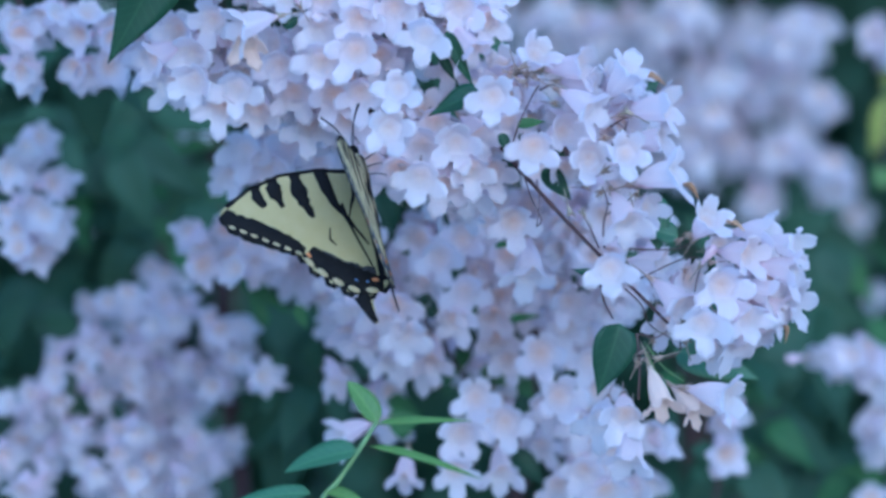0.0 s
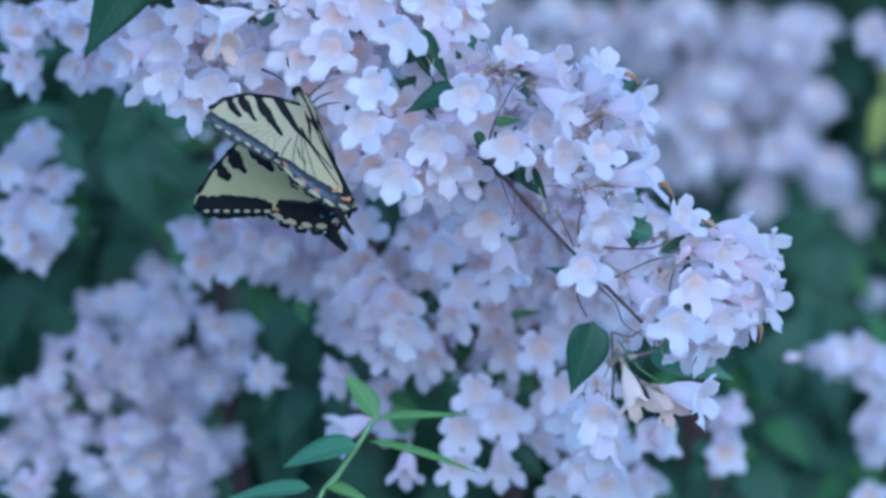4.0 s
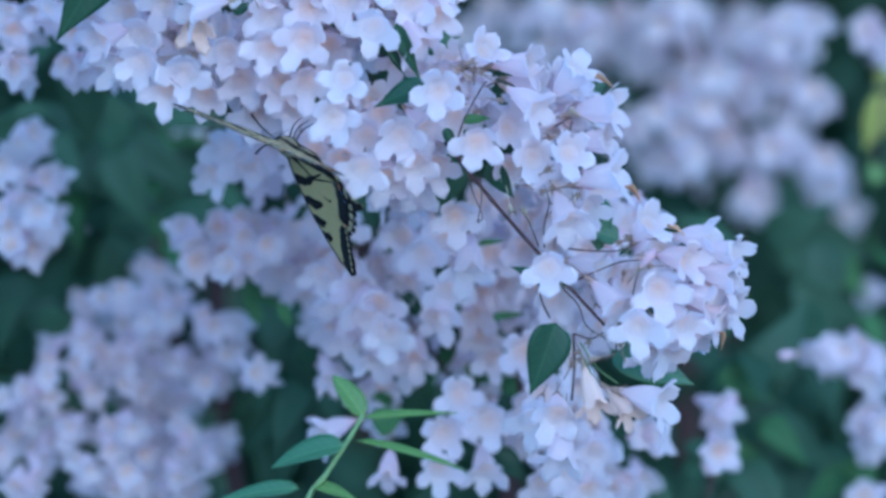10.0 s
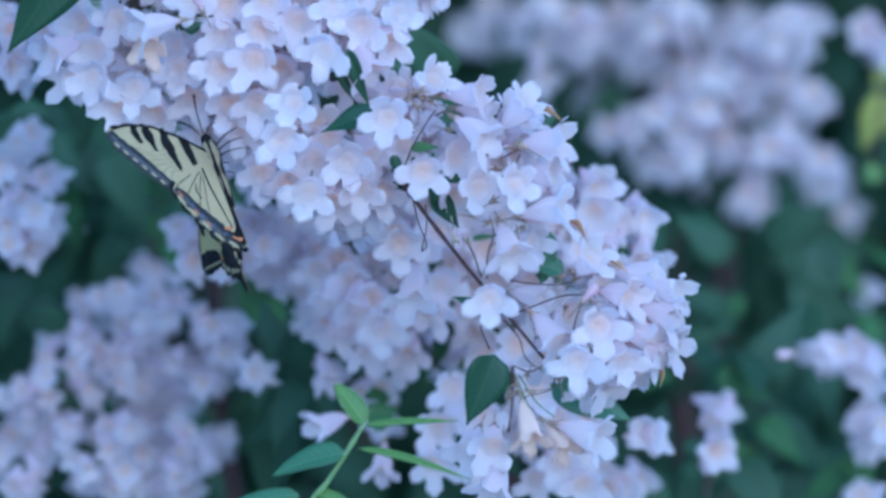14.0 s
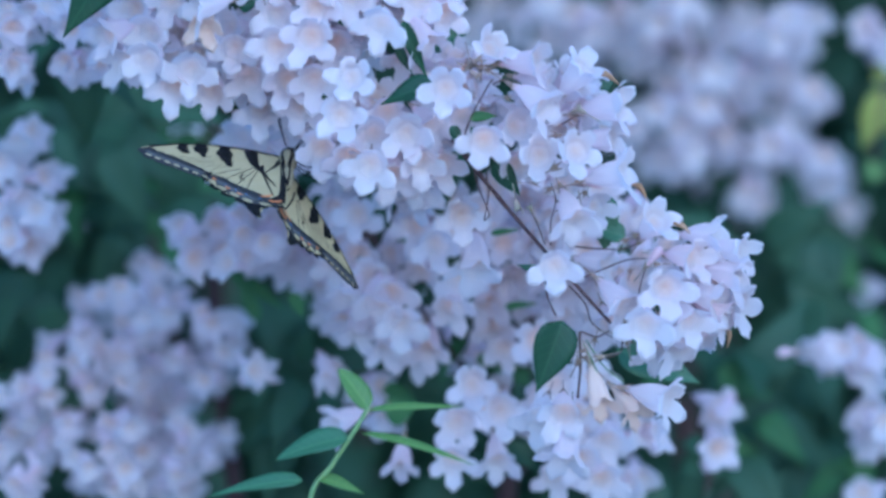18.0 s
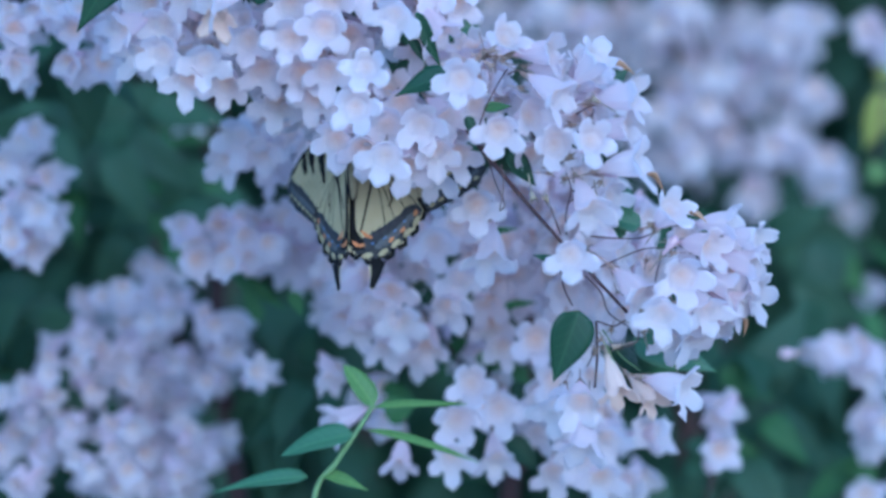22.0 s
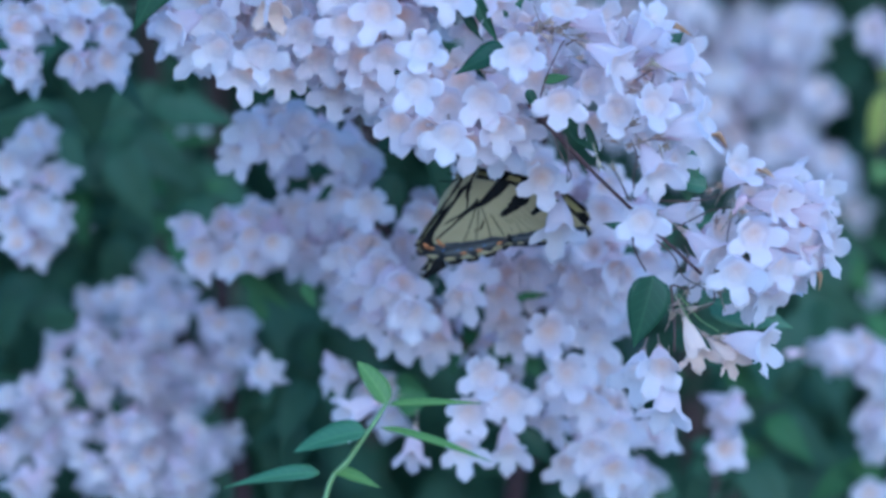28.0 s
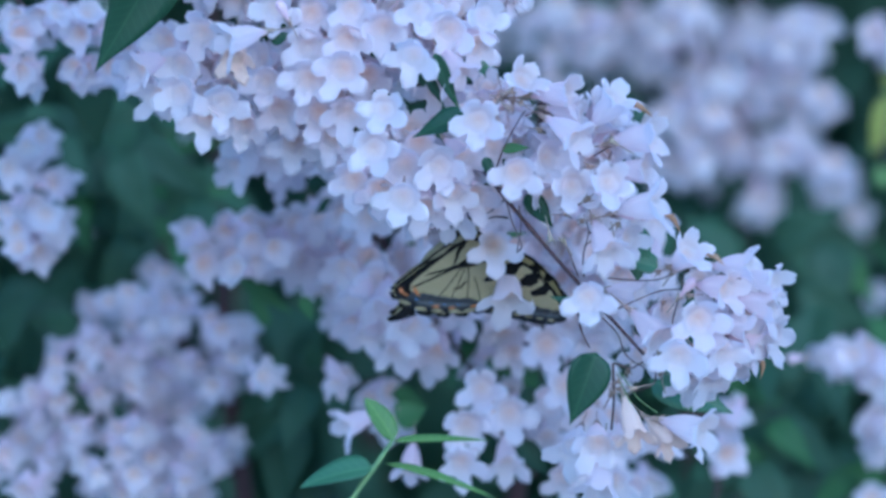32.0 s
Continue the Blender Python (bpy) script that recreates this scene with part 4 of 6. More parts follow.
left_back = branch(-0.0955, 2.2, 1.4234, "bluish white blossom in the shade of the bush")
stem(left_back, [(-0.0841, 2.23, 1.4087), (-0.0819, 2.23, 1.3981), (-0.0777, 2.23, 1.3874)], 0.0012, 0.0007, "stem", BARK)
scatter(left_back, -0.0916, 2.19, 1.4054, 0.0047, 0.02, 0.0064, 4, 510, -0.3, 0.8, False)
scatter(left_back, -0.0905, 2.19, 1.3929, 0.003, 0.02, 0.0043, 3, 511, -0.3, 0.8, False)
scatter(left_back, -0.0741, 2.17, 1.4075, 0.0084, 0.02, 0.0063, 5, 512, -0.3, 0.8, False)
scatter(left_back, -0.0627, 2.17, 1.3992, 0.0084, 0.02, 0.0084, 6, 513, -0.3, 0.8, False)
scatter(left_back, -0.0734, 2.18, 1.394, 0.0063, 0.02, 0.0043, 4, 514, -0.3, 0.8, False)
scatter(left_back, -0.1015, 2.4, 1.4507, 0.0079, 0.02, 0.0033, 3, 515, -0.3, 0.8, False)
scatter(left_back, -0.1492, 2.75, 1.4095, 0.0117, 0.02, 0.0078, 4, 516, -0.3, 0.8, False)
scatter(left_back, -0.0682, 2.4, 1.3268, 0.0056, 0.02, 0.0028, 2, 517, -0.3, 0.8, False)
scatter(left_back, -0.0392, 2.19, 1.3541, 0.0014, 0.02, 0.0043, 3, 518, -0.3, 0.8, False)
scatter(left_back, -0.0245, 2.19, 1.3468, 0.0056, 0.02, 0.0047, 3, 519, -0.3, 0.8, False)
scatter(left_back, -0.0193, 2.19, 1.3363, 0.0022, 0.02, 0.0014, 3, 520, -0.3, 0.8, False)
scatter(left_back, -0.0671, 2.2, 1.3529, 0.0008, 0.02, 0.0008, 3, 521, -0.3, 0.8, False)
leaf_spray(left_back, -0.1249, 2.4, 1.4416, 0.0344, 0.04, 0.0138, 10, 84, LEAF_BACK, 0.036)
right_back = branch(0.0438, 2.12, 1.4529, "pink and white blossom close behind the foremost branch")
stem(right_back, [(0.0362, 2.15, 1.4537), (0.0485, 2.15, 1.429), (0.0629, 2.15, 1.4023), (0.0671, 2.15, 1.3838)], 0.0012, 0.0007, "stem", BARK)
scatter(right_back, 0.0454, 2.12, 1.4205, 0.0043, 0.02, 0.0043, 3, 530, -0.3, 0.95, False)
scatter(right_back, 0.0475, 2.12, 1.4093, 0.0053, 0.02, 0.0053, 4, 531, -0.3, 0.95, False)
scatter(right_back, 0.0596, 2.12, 1.4215, 0.0033, 0.02, 0.0012, 3, 532, -0.3, 0.95, False)
scatter(right_back, 0.0576, 2.12, 1.3951, 0.0073, 0.02, 0.0053, 5, 533, -0.3, 0.95, False)
scatter(right_back, 0.0596, 2.12, 1.4083, 0.0083, 0.02, 0.0053, 5, 534, -0.3, 0.95, False)
scatter(right_back, 0.0738, 2.12, 1.4093, 0.0053, 0.02, 0.0025, 3, 535, -0.3, 0.95, False)
scatter(right_back, 0.0708, 2.12, 1.3931, 0.0094, 0.02, 0.0063, 6, 536, -0.3, 0.95, False)
scatter(right_back, 0.0627, 2.12, 1.383, 0.0073, 0.02, 0.0053, 5, 537, -0.3, 0.95, False)
scatter(right_back, 0.0475, 2.12, 1.3992, 0.0073, 0.02, 0.0094, 7, 538, -0.3, 0.95, False)
scatter(right_back, 0.0355, 2.13, 1.4277, 0.0043, 0.02, 0.0033, 2, 539, -0.3, 0.95, False)
leaf_spray(right_back, 0.0033, 2.14, 1.4534, 0.0123, 0.02, 0.0082, 6, 94, LEAF_BACK, 0.036)
leaf(left_back, (-0.162, 2.44, 1.4404), (-0.085, 2.44, 1.4446), 0.0145, (0, -1, 0.6), LEAF_MID, 0.02, 0.25)
leaf(left_back, (-0.1111, 2.4, 1.4255), (-0.0836, 2.4, 1.4232), 0.0078, (0, -1, 0.2), LEAF_MID, 0.05, 0.25)
leaf(left_low, (-0.0773, 2.22, 1.3896), (-0.0561, 2.22, 1.3756), 0.0072, (0, -1, 0.6), LEAF_MID, 0.05, 0.25)
leaf(left_low, (-0.0673, 2.24, 1.3702), (-0.0737, 2.24, 1.3874), 0.0064, (0, -1, 0.6), LEAF_MID, 0.05, 0.25)

# ---------- the sprays close behind, moving a little ----------
middle = branch(-0.0326, 2.08, 1.5037, "drooping spray of white and pink bell flowers")
stem(middle, [(-0.0469, 2.19, 1.5092), (-0.0406, 2.19, 1.4673), (-0.0344, 2.19, 1.4295), (-0.0197, 2.19, 1.3918), (0.0013, 2.19, 1.3625), (0.0201, 2.19, 1.3332), (0.0327, 2.19, 1.3122)], 0.0013, 0.0006, "stem", BARK)
bloom(middle, -0.0012, 2.12, 1.3978, 0, -0.2, 1.1)
bloom(middle, 0.0077, 2.12, 1.3848, 0.1, -0.25, 1.05)
bloom(middle, 0.0037, 2.12, 1.3746, -0.2, -0.5, 1)
bloom(middle, -0.0134, 2.12, 1.369, 0, -0.3, 1.1)
bloom(middle, -0.0231, 2.12, 1.3759, -0.1, -0.75, 1.1)
bloom(middle, -0.033, 2.13, 1.3788, -0.25, -0.8, 1.1)
bloom(middle, -0.041, 2.21, 1.3717, -0.3, -0.8, 1.05)
bloom(middle, -0.0074, 2.14, 1.3879, -0.5, -0.35, 1)
bloom(middle, 0.0349, 2.11, 1.3631, 0, 0.08, 1.1)
bloom(middle, 0.0458, 2.12, 1.3809, 0.3, -0.2, 1)
bloom(middle, 0.0117, 2.11, 1.3477, 0.1, 0.15, 1.05)
bloom(middle, 0.0222, 2.11, 1.3384, 0.1, -0.02, 1.1)
bloom(middle, 0.0061, 2.11, 1.334, 0, -0.15, 1.1)
bloom(middle, 0.0044, 2.11, 1.3203, 0, -0.5, 1)
bloom(middle, -0.0138, 2.12, 1.3181, -0.1, -0.85, 0.85)
bloom(middle, 0.0211, 2.12, 1.3195, 0.1, -0.72, 1)
bloom(middle, -0.0369, 2.12, 1.3345, -0.92, -0.25, 0.95)
bloom(middle, 0.042, 2.11, 1.3477, 0.2, 0, 1.1)
bloom(middle, 0.0499, 2.12, 1.3369, 0.2, -0.5, 1.05)
bloom(middle, 0.0369, 2.13, 1.3427, -0.1, -0.3, 1)
bloom(middle, 0.061, 2.12, 1.3272, 0, -0.5, 1)
bloom(middle, 0.0532, 2.13, 1.3595, 0.2, -0.2, 1)
bloom(middle, -0.0039, 2.14, 1.3593, -0.1, -0.7, 1)
bloom(middle, -0.009, 2.15, 1.356, -0.2, -0.75, 0.95)
bloom(middle, 0.0509, 2.12, 1.3201, 0.1, -0.5, 1.05)
bloom(middle, 0.042, 2.13, 1.3142, 0, -0.4, 1)
bloom(middle, 0.059, 2.12, 1.313, 0.2, -0.4, 1)
bloom(middle, 0.0073, 2.13, 1.4043, 0.2, 0.1, 1.05)
bloom(middle, 0.0166, 2.14, 1.3982, 0.3, -0.3, 1)
bloom(middle, -0.009, 2.13, 1.4043, -0.4, -0.1, 1)
bloom(middle, 0.0033, 2.14, 1.4145, 0.1, 0, 1.05)
bloom(middle, 0.0156, 2.14, 1.4104, 0, -0.2, 1)
bloom(middle, 0.0481, 2.13, 1.4022, 0.4, -0.2, 1)
bloom(middle, 0.0391, 2.14, 1.4084, 0.2, 0, 1)
bloom(middle, 0.0401, 2.14, 1.3941, 0.1, -0.3, 1)
bloom(middle, -0.0539, 2.12, 1.4383, 0, -0.2, 1.15)
bloom(middle, -0.0714, 2.12, 1.4363, -0.3, -0.2, 1.1)
bloom(middle, -0.0637, 2.12, 1.4306, -0.1, -0.35, 1.05)
bloom(middle, -0.0782, 2.13, 1.4267, -0.5, -0.4, 1)
bloom(middle, -0.0454, 2.12, 1.4316, 0.1, -0.6, 1.1)
bloom(middle, -0.0355, 2.13, 1.4287, 0.1, -0.7, 1.05)
bloom(middle, -0.0622, 2.14, 1.4411, -0.1, 0.2, 1)
bloom(middle, -0.0293, 2.13, 1.4084, 0, -0.1, 1.05)
bloom(middle, -0.0378, 2.15, 1.4105, -0.2, -0.3, 0.95)
bloom(middle, -0.0253, 2.13, 1.3859, -0.1, -0.3, 1.05)
bloom(middle, -0.017, 2.12, 1.3799, 0.1, -0.4, 1.05)
bloom(middle, -0.0377, 2.14, 1.39, -0.3, -0.5, 1)
bloom(middle, -0.0476, 2.22, 1.4002, -0.2, -0.4, 1)
bloom(middle, -0.0561, 2.22, 1.3875, -0.3, -0.6, 1)
bloom(middle, -0.0452, 2.21, 1.3833, -0.2, -0.7, 1)
bloom(middle, -0.0606, 2.23, 1.4045, -0.2, -0.2, 1)
bloom(middle, -0.067, 2.23, 1.3938, -0.3, -0.4, 1)
bloom(middle, -0.0737, 2.24, 1.4066, -0.4, -0.1, 1)
bloom(middle, 0.0176, 2.14, 1.3756, 0.2, -0.6, 1)
bloom(middle, 0.0239, 2.15, 1.3591, -0.1, -0.3, 0.9)
bloom(middle, -0.0192, 2.14, 1.3593, 0, -0.75, 1)
bloom(middle, -0.0295, 2.14, 1.3654, -0.1, -0.8, 1)
bloom(middle, 0.0565, 2.14, 1.349, 0.2, -0.2, 1)
bloom(middle, 0.03, 2.15, 1.3786, 0, -0.4, 0.95)
bloom(middle, 0.0362, 2.15, 1.3282, 0, -0.5, 0.95)
bloom(middle, 0.0197, 2.15, 1.4187, 0.1, 0.1, 1)
bloom(middle, 0.0321, 2.15, 1.4167, 0.2, 0.1, 1)
bloom(middle, -0.0174, 2.16, 1.394, 0, -0.3, 0.95)
bloom(middle, 0.0236, 2.13, 1.3982, 0.1, -0.1, 1.05)
bloom(middle, 0.0348, 2.13, 1.4002, 0.2, -0.2, 1)
bloom(middle, 0.0289, 2.14, 1.3859, 0, -0.35, 1.05)
bloom(middle, 0.041, 2.13, 1.3859, 0.2, -0.2, 1)
bloom(middle, 0.0207, 2.14, 1.3828, -0.1, -0.4, 1)
bloom(middle, 0.045, 2.13, 1.3727, 0.1, -0.2, 1)
bloom(middle, 0.0197, 2.15, 1.3673, 0, -0.5, 0.95)
bloom(middle, 0.0135, 2.14, 1.392, -0.1, -0.2, 1)
bloom(middle, -0.0295, 2.14, 1.3941, -0.2, -0.3, 1)
bloom(middle, -0.0428, 2.25, 1.4024, -0.2, -0.2, 1)
bloom(middle, -0.0192, 2.14, 1.3715, 0.1, -0.5, 1)
bloom(middle, 0.0527, 2.15, 1.3694, 0.3, -0.3, 0.95)
scatter(middle, -0.0008, 2.17, 1.4023, 0.0187, 0.02, 0.0104, 8, 101, -0.3, 1, True)
scatter(middle, -0.0257, 2.17, 1.3753, 0.0166, 0.02, 0.0125, 8, 102, -0.5, 1, True)
scatter(middle, 0.0469, 2.17, 1.367, 0.0145, 0.02, 0.0187, 10, 103, -0.3, 1, True)
scatter(middle, 0.0178, 2.16, 1.3382, 0.0145, 0.02, 0.0083, 5, 104, -0.3, 1, True)
scatter(middle, -0.0646, 2.15, 1.4311, 0.0144, 0.02, 0.0093, 7, 105, -0.3, 1, True)
scatter(middle, 0.0552, 2.17, 1.3296, 0.0145, 0.02, 0.0145, 9, 106, -0.4, 1, True)
scatter(middle, 0.0303, 2.17, 1.4085, 0.0166, 0.02, 0.0104, 8, 108, -0.3, 1, True)
scatter(middle, -0.0553, 2.19, 1.3981, 0.0189, 0.02, 0.0126, 10, 109, -0.4, 1, True)
scatter(middle, -0.0382, 2.17, 1.4251, 0.0125, 0.02, 0.0083, 5, 110, -0.5, 1, True)
scatter(middle, 0.0034, 2.22, 1.3641, 0.0234, 0.02, 0.0127, 6, 111, -0.5, 1, True)
leaf(middle, (0.0248, 2.14, 1.3265), (0.0377, 2.14, 1.3146), 0.0102, (0.2, -1, 0.4), LEAF, 0.12, 0.25)
leaf(middle, (-0.01, 2.14, 1.3818), (0.0012, 2.14, 1.3746), 0.009, (0, -1, 0.4), LEAF, 0.12, 0.25)
leaf(middle, (-0.0172, 2.14, 1.4023), (-0.008, 2.14, 1.3986), 0.007, (0, -1, 0.4), LEAF_MID, 0.12, 0.25)
leaf(middle, (0.0236, 2.13, 1.3745), (0.0359, 2.13, 1.3766), 0.0033, (0, -1, 0.5), LEAF_MID, 0.12, 0.25)
leaf(middle, (0.0182, 2.09, 1.401), (0.0282, 2.09, 1.403), 0.0026, (0, -1, 0.5), LEAF_MID, 0.12, 0.25)
leaf(middle, (-0.0244, 2.14, 1.4197), (-0.0172, 2.14, 1.4033), 0.0131, (0.1, -1, 0.2), LEAF, 0.12, 0.25)
leaf(middle, (-0.0192, 2.14, 1.4043), (-0.0295, 2.14, 1.4074), 0.0061, (0, -1, 0.4), LEAF, 0.12, 0.25)
leaf(middle, (0.0136, 2.16, 1.3547), (0.0302, 2.16, 1.3558), 0.007, (0, -1, 0.5), LEAF_MID, 0.12, 0.25)
leaf(middle, (-0.0193, 2.15, 1.3344), (-0.008, 2.15, 1.3395), 0.0123, (0, -1, 0.4), LEAF_MID, 0.12, 0.25)
leaf(middle, (0.0136, 2.16, 1.3692), (0.0033, 2.16, 1.362), 0.0091, (0, -1, 0.4), LEAF, 0.12, 0.25)
leaf(middle, (-0.052, 2.14, 1.4227), (-0.0418, 2.14, 1.4197), 0.0049, (0, -1, 0.4), LEAF, 0.12, 0.25)
leaf(middle, (-0.042, 2.15, 1.4146), (-0.0492, 2.15, 1.4095), 0.0049, (0, -1, 0.4), LEAF, 0.12, 0.25)
leaf(middle, (0.028, 2.15, 1.3467), (0.0331, 2.15, 1.3323), 0.0082, (0, -1, 0.3), LEAF, 0.12, 0.25)
leaf(middle, (0.0125, 2.15, 1.3323), (0.0218, 2.15, 1.3262), 0.0062, (0, -1, 0.3), LEAF, 0.12, 0.25)
leaf(middle, (-0.0533, 2.15, 1.3796), (-0.0492, 2.15, 1.3704), 0.0053, (0, -1, 0.4), LEAF_MID, 0.12, 0.25)
leaf(middle, (0.0444, 2.15, 1.3899), (0.0547, 2.15, 1.3838), 0.0053, (0, -1, 0.4), LEAF_MID, 0.12, 0.25)
leaf_spray(middle, 0.0034, 2.19, 1.362, 0.034, 0.01, 0.022, 9, 107, LEAF_MID, 0.02)
leaf_spray(middle, 0.012, 2.2, 1.33, 0.03, 0.01, 0.014, 8, 118, LEAF_BACK, 0.024)

# ---------- the foremost branch ----------
main = branch(-0.0926, 2, 1.4959, "arching branch crowded with pale pink bell flowers, swaying", "shrub branch")
stem(main, [(-0.094, 2.03, 1.4973), (-0.0768, 2.09, 1.4942), (-0.0571, 2.1, 1.4886), (-0.0248, 2.09, 1.4782), (0.0012, 2.05, 1.459), (0.0203, 2, 1.4337), (0.0336, 1.995, 1.4183), (0.0487, 1.99, 1.4021), (0.0619, 1.985, 1.3888), (0.0816, 1.98, 1.3689)], 0.0011, 0.0006, "stem", BARK)
spray(main, -0.0762, 2.075, 1.4697, 0.0298, 0.012, 0.0189, 46, 201, True, -0.5, 1, -0.3)
spray(main, -0.0361, 2.05, 1.4649, 0.0314, 0.012, 0.0255, 56, 202, True, -0.5, 1, 0)
spray(main, -0.0124, 2.03, 1.44, 0.0214, 0.01, 0.0165, 36, 203, True, -0.5, 0.95, 0)
spray(main, -0.0085, 2.03, 1.4837, 0.0272, 0.01, 0.0117, 26, 204, True, -0.1, 0.95, 0.2)
spray(main, 0.0225, 2.025, 1.4486, 0.0174, 0.01, 0.0155, 18, 205, True, -0.1, 0.95, 0.4)
spray(main, 0.1047, 2.005, 1.3887, 0.0134, 0.008, 0.0153, 14, 206, True, -0.3, 0.95, 0.15)
spray(main, 0.015, 2.06, 1.4238, 0.0177, 0.008, 0.0099, 12, 207, True, -0.4, 0.95, 0)
spray(main, 0.0532, 2.015, 1.4465, 0.0154, 0.008, 0.0116, 14, 208, True, 0.1, 0.95, 0.8)
spray(main, -0.062, 2.065, 1.5029, 0.0336, 0.012, 0.0119, 36, 211, True, -0.5, 1, -0.2)
spray(main, -0.0202, 2.03, 1.5031, 0.0252, 0.012, 0.0117, 32, 212, True, -0.3, 1, 0)
spray(main, 0.0128, 2.03, 1.4992, 0.0175, 0.012, 0.0117, 24, 213, True, 0, 1, 0.3)
bud(main, 0.0638, 1.985, 1.4211, 0.8, 0.1, 0.8)
bud(main, 0.0866, 1.985, 1.3945, 0.5, 0.7, 0.8)
bud(main, -0.0482, 1.985, 1.4818, -0.3, 0.5, 0.8)
# Extra flowers above the view, added to shade the branch's left part.
spray(main, -0.085, 1.99, 1.52, 0.034, 0.03, 0.012, 56, 221, True, -0.2, 1, 0)
stem(main, [(0.023, 1.99, 1.4341), (0.0268, 1.99, 1.4259), (0.0297, 1.99, 1.4173), (0.0331, 1.99, 1.4101), (0.0316, 1.99, 1.4074)], 0.00032, 0.0002, "twig", RED_TWIG)
stem(main, [(0.0316, 1.99, 1.4234), (0.0326, 1.99, 1.4164), (0.0316, 1.99, 1.4078)], 0.00032, 0.0002, "twig", RED_TWIG)
stem(main, [(0.0539, 1.985, 1.3983), (0.0528, 1.985, 1.3916), (0.0539, 1.985, 1.3831), (0.0572, 1.985, 1.3765)], 0.0005, 0.0003, "twig", RED_TWIG)
stem(main, [(0.061, 1.985, 1.3869), (0.0667, 1.985, 1.3812), (0.0695, 1.985, 1.3746), (0.0771, 1.985, 1.3698)], 0.00032, 0.0002, "twig", RED_TWIG)
stem(main, [(0.0655, 1.98, 1.3718), (0.0712, 1.98, 1.3703), (0.076, 1.98, 1.3727), (0.0797, 1.98, 1.3689)], 0.00032, 0.0002, "twig", RED_TWIG)
stem(main, [(0.0653, 1.985, 1.3717), (0.0661, 1.985, 1.3603), (0.0657, 1.985, 1.3493)], 0.0005, 0.0004, "twig", RED_TWIG)
stem(main, [(0.0666, 1.982, 1.368), (0.0713, 1.982, 1.3594), (0.0728, 1.982, 1.3556)], 0.00032, 0.0002, "twig", GREEN_STEM)
stem(main, [(0.0797, 1.98, 1.3689), (0.0788, 1.98, 1.3651), (0.0722, 1.98, 1.3623)], 0.00032, 0.0002, "twig", RED_TWIG)
stem(main, [(0.0676, 1.985, 1.3689), (0.0742, 1.985, 1.3603), (0.0809, 1.985, 1.3556)], 0.00032, 0.0002, "twig", GREEN_STEM)
stem(main, [(0.0524, 1.985, 1.4002), (0.0496, 1.985, 1.4068), (0.0467, 1.985, 1.4116)], 0.00032, 0.0002, "twig", RED_TWIG)
stem(main, [(0.0543, 1.985, 1.4002), (0.0539, 1.985, 1.4078), (0.0553, 1.985, 1.4154), (0.0534, 1.985, 1.4211)], 0.00032, 0.0002, "twig", RED_TWIG)
stem(main, [(0.0551, 1.98, 1.4153), (0.0599, 1.98, 1.4144), (0.0646, 1.98, 1.4191)], 0.00032, 0.0002, "twig", RED_TWIG)
stem(main, [(0.0621, 1.99, 1.4002), (0.0697, 1.99, 1.3998), (0.0792, 1.99, 1.4002), (0.0849, 1.99, 1.403)], 0.00032, 0.0002, "twig", RED_TWIG)
stem(main, [(0.0622, 1.995, 1.3878), (0.0718, 1.995, 1.3926), (0.0803, 1.995, 1.3964), (0.087, 1.995, 1.3973)], 0.00032, 0.0002, "twig", RED_TWIG)
stem(main, [(0.0231, 1.995, 1.4342), (0.026, 1.995, 1.4431), (0.0307, 1.995, 1.4527), (0.0326, 1.995, 1.4555)], 0.00032, 0.0002, "twig", RED_TWIG)
stem(main, [(0.0324, 1.98, 1.4532), (0.0362, 1.98, 1.4551), (0.039, 1.98, 1.4542)], 0.00032, 0.0002, "twig", RED_TWIG)
stem(main, [(0.0249, 1.985, 1.4591), (0.0287, 1.985, 1.4594), (0.0334, 1.985, 1.4587)], 0.00032, 0.0002, "twig", RED_TWIG)
stem(main, [(0.0562, 1.985, 1.441), (0.06, 1.985, 1.4435), (0.0623, 1.985, 1.4442)], 0.00032, 0.0002, "twig", RED_TWIG)
stem(main, [(0.0581, 1.985, 1.4363), (0.061, 1.985, 1.4401), (0.0619, 1.985, 1.4429)], 0.00032, 0.0002, "twig", RED_TWIG)
stem(main, [(0.0811, 1.99, 1.3697), (0.084, 1.99, 1.3773), (0.0853, 1.99, 1.3888), (0.0878, 1.99, 1.3973)], 0.00032, 0.0002, "twig", RED_TWIG)
bloom(main, -0.006, 1.975, 1.472, 0, -0.35, 1.05)
bloom(main, -0.0284, 1.99, 1.4773, 0, -0.19, 1)
bloom(main, -0.0292, 1.985, 1.467, 0, -0.19, 1.05)
bloom(main, -0.0147, 1.965, 1.4541, 0, 0.2, 0.95)
bloom(main, -0.018, 1.965, 1.4408, 0, 0.02, 1.05)
bloom(main, 0.0169, 1.965, 1.4513, 0.05, -0.05, 1.05)
bloom(main, 0.0042, 1.98, 1.4358, 0, -0.25, 1.05)
bloom(main, 0.0129, 1.99, 1.4386, 0.5, -0.45, 1)
bloom(main, 0.0103, 1.985, 1.467, 0.62, -0.7, 0.95)
bloom(main, 0.0059, 1.985, 1.4818, 0, -0.25, 1.05)
bloom(main, 0.016, 1.99, 1.4771, 0.5, -0.35, 1)
bloom(main, 0.0319, 1.985, 1.4667, 0.5, 0.5, 1)
bloom(main, 0.0467, 1.985, 1.4625, 0.92, 0.15, 1)
bloom(main, 0.0506, 1.99, 1.4554, 0.93, -0.1, 0.9)
bloom(main, 0.0506, 1.975, 1.4474, 0.8, -0.4, 1.05)
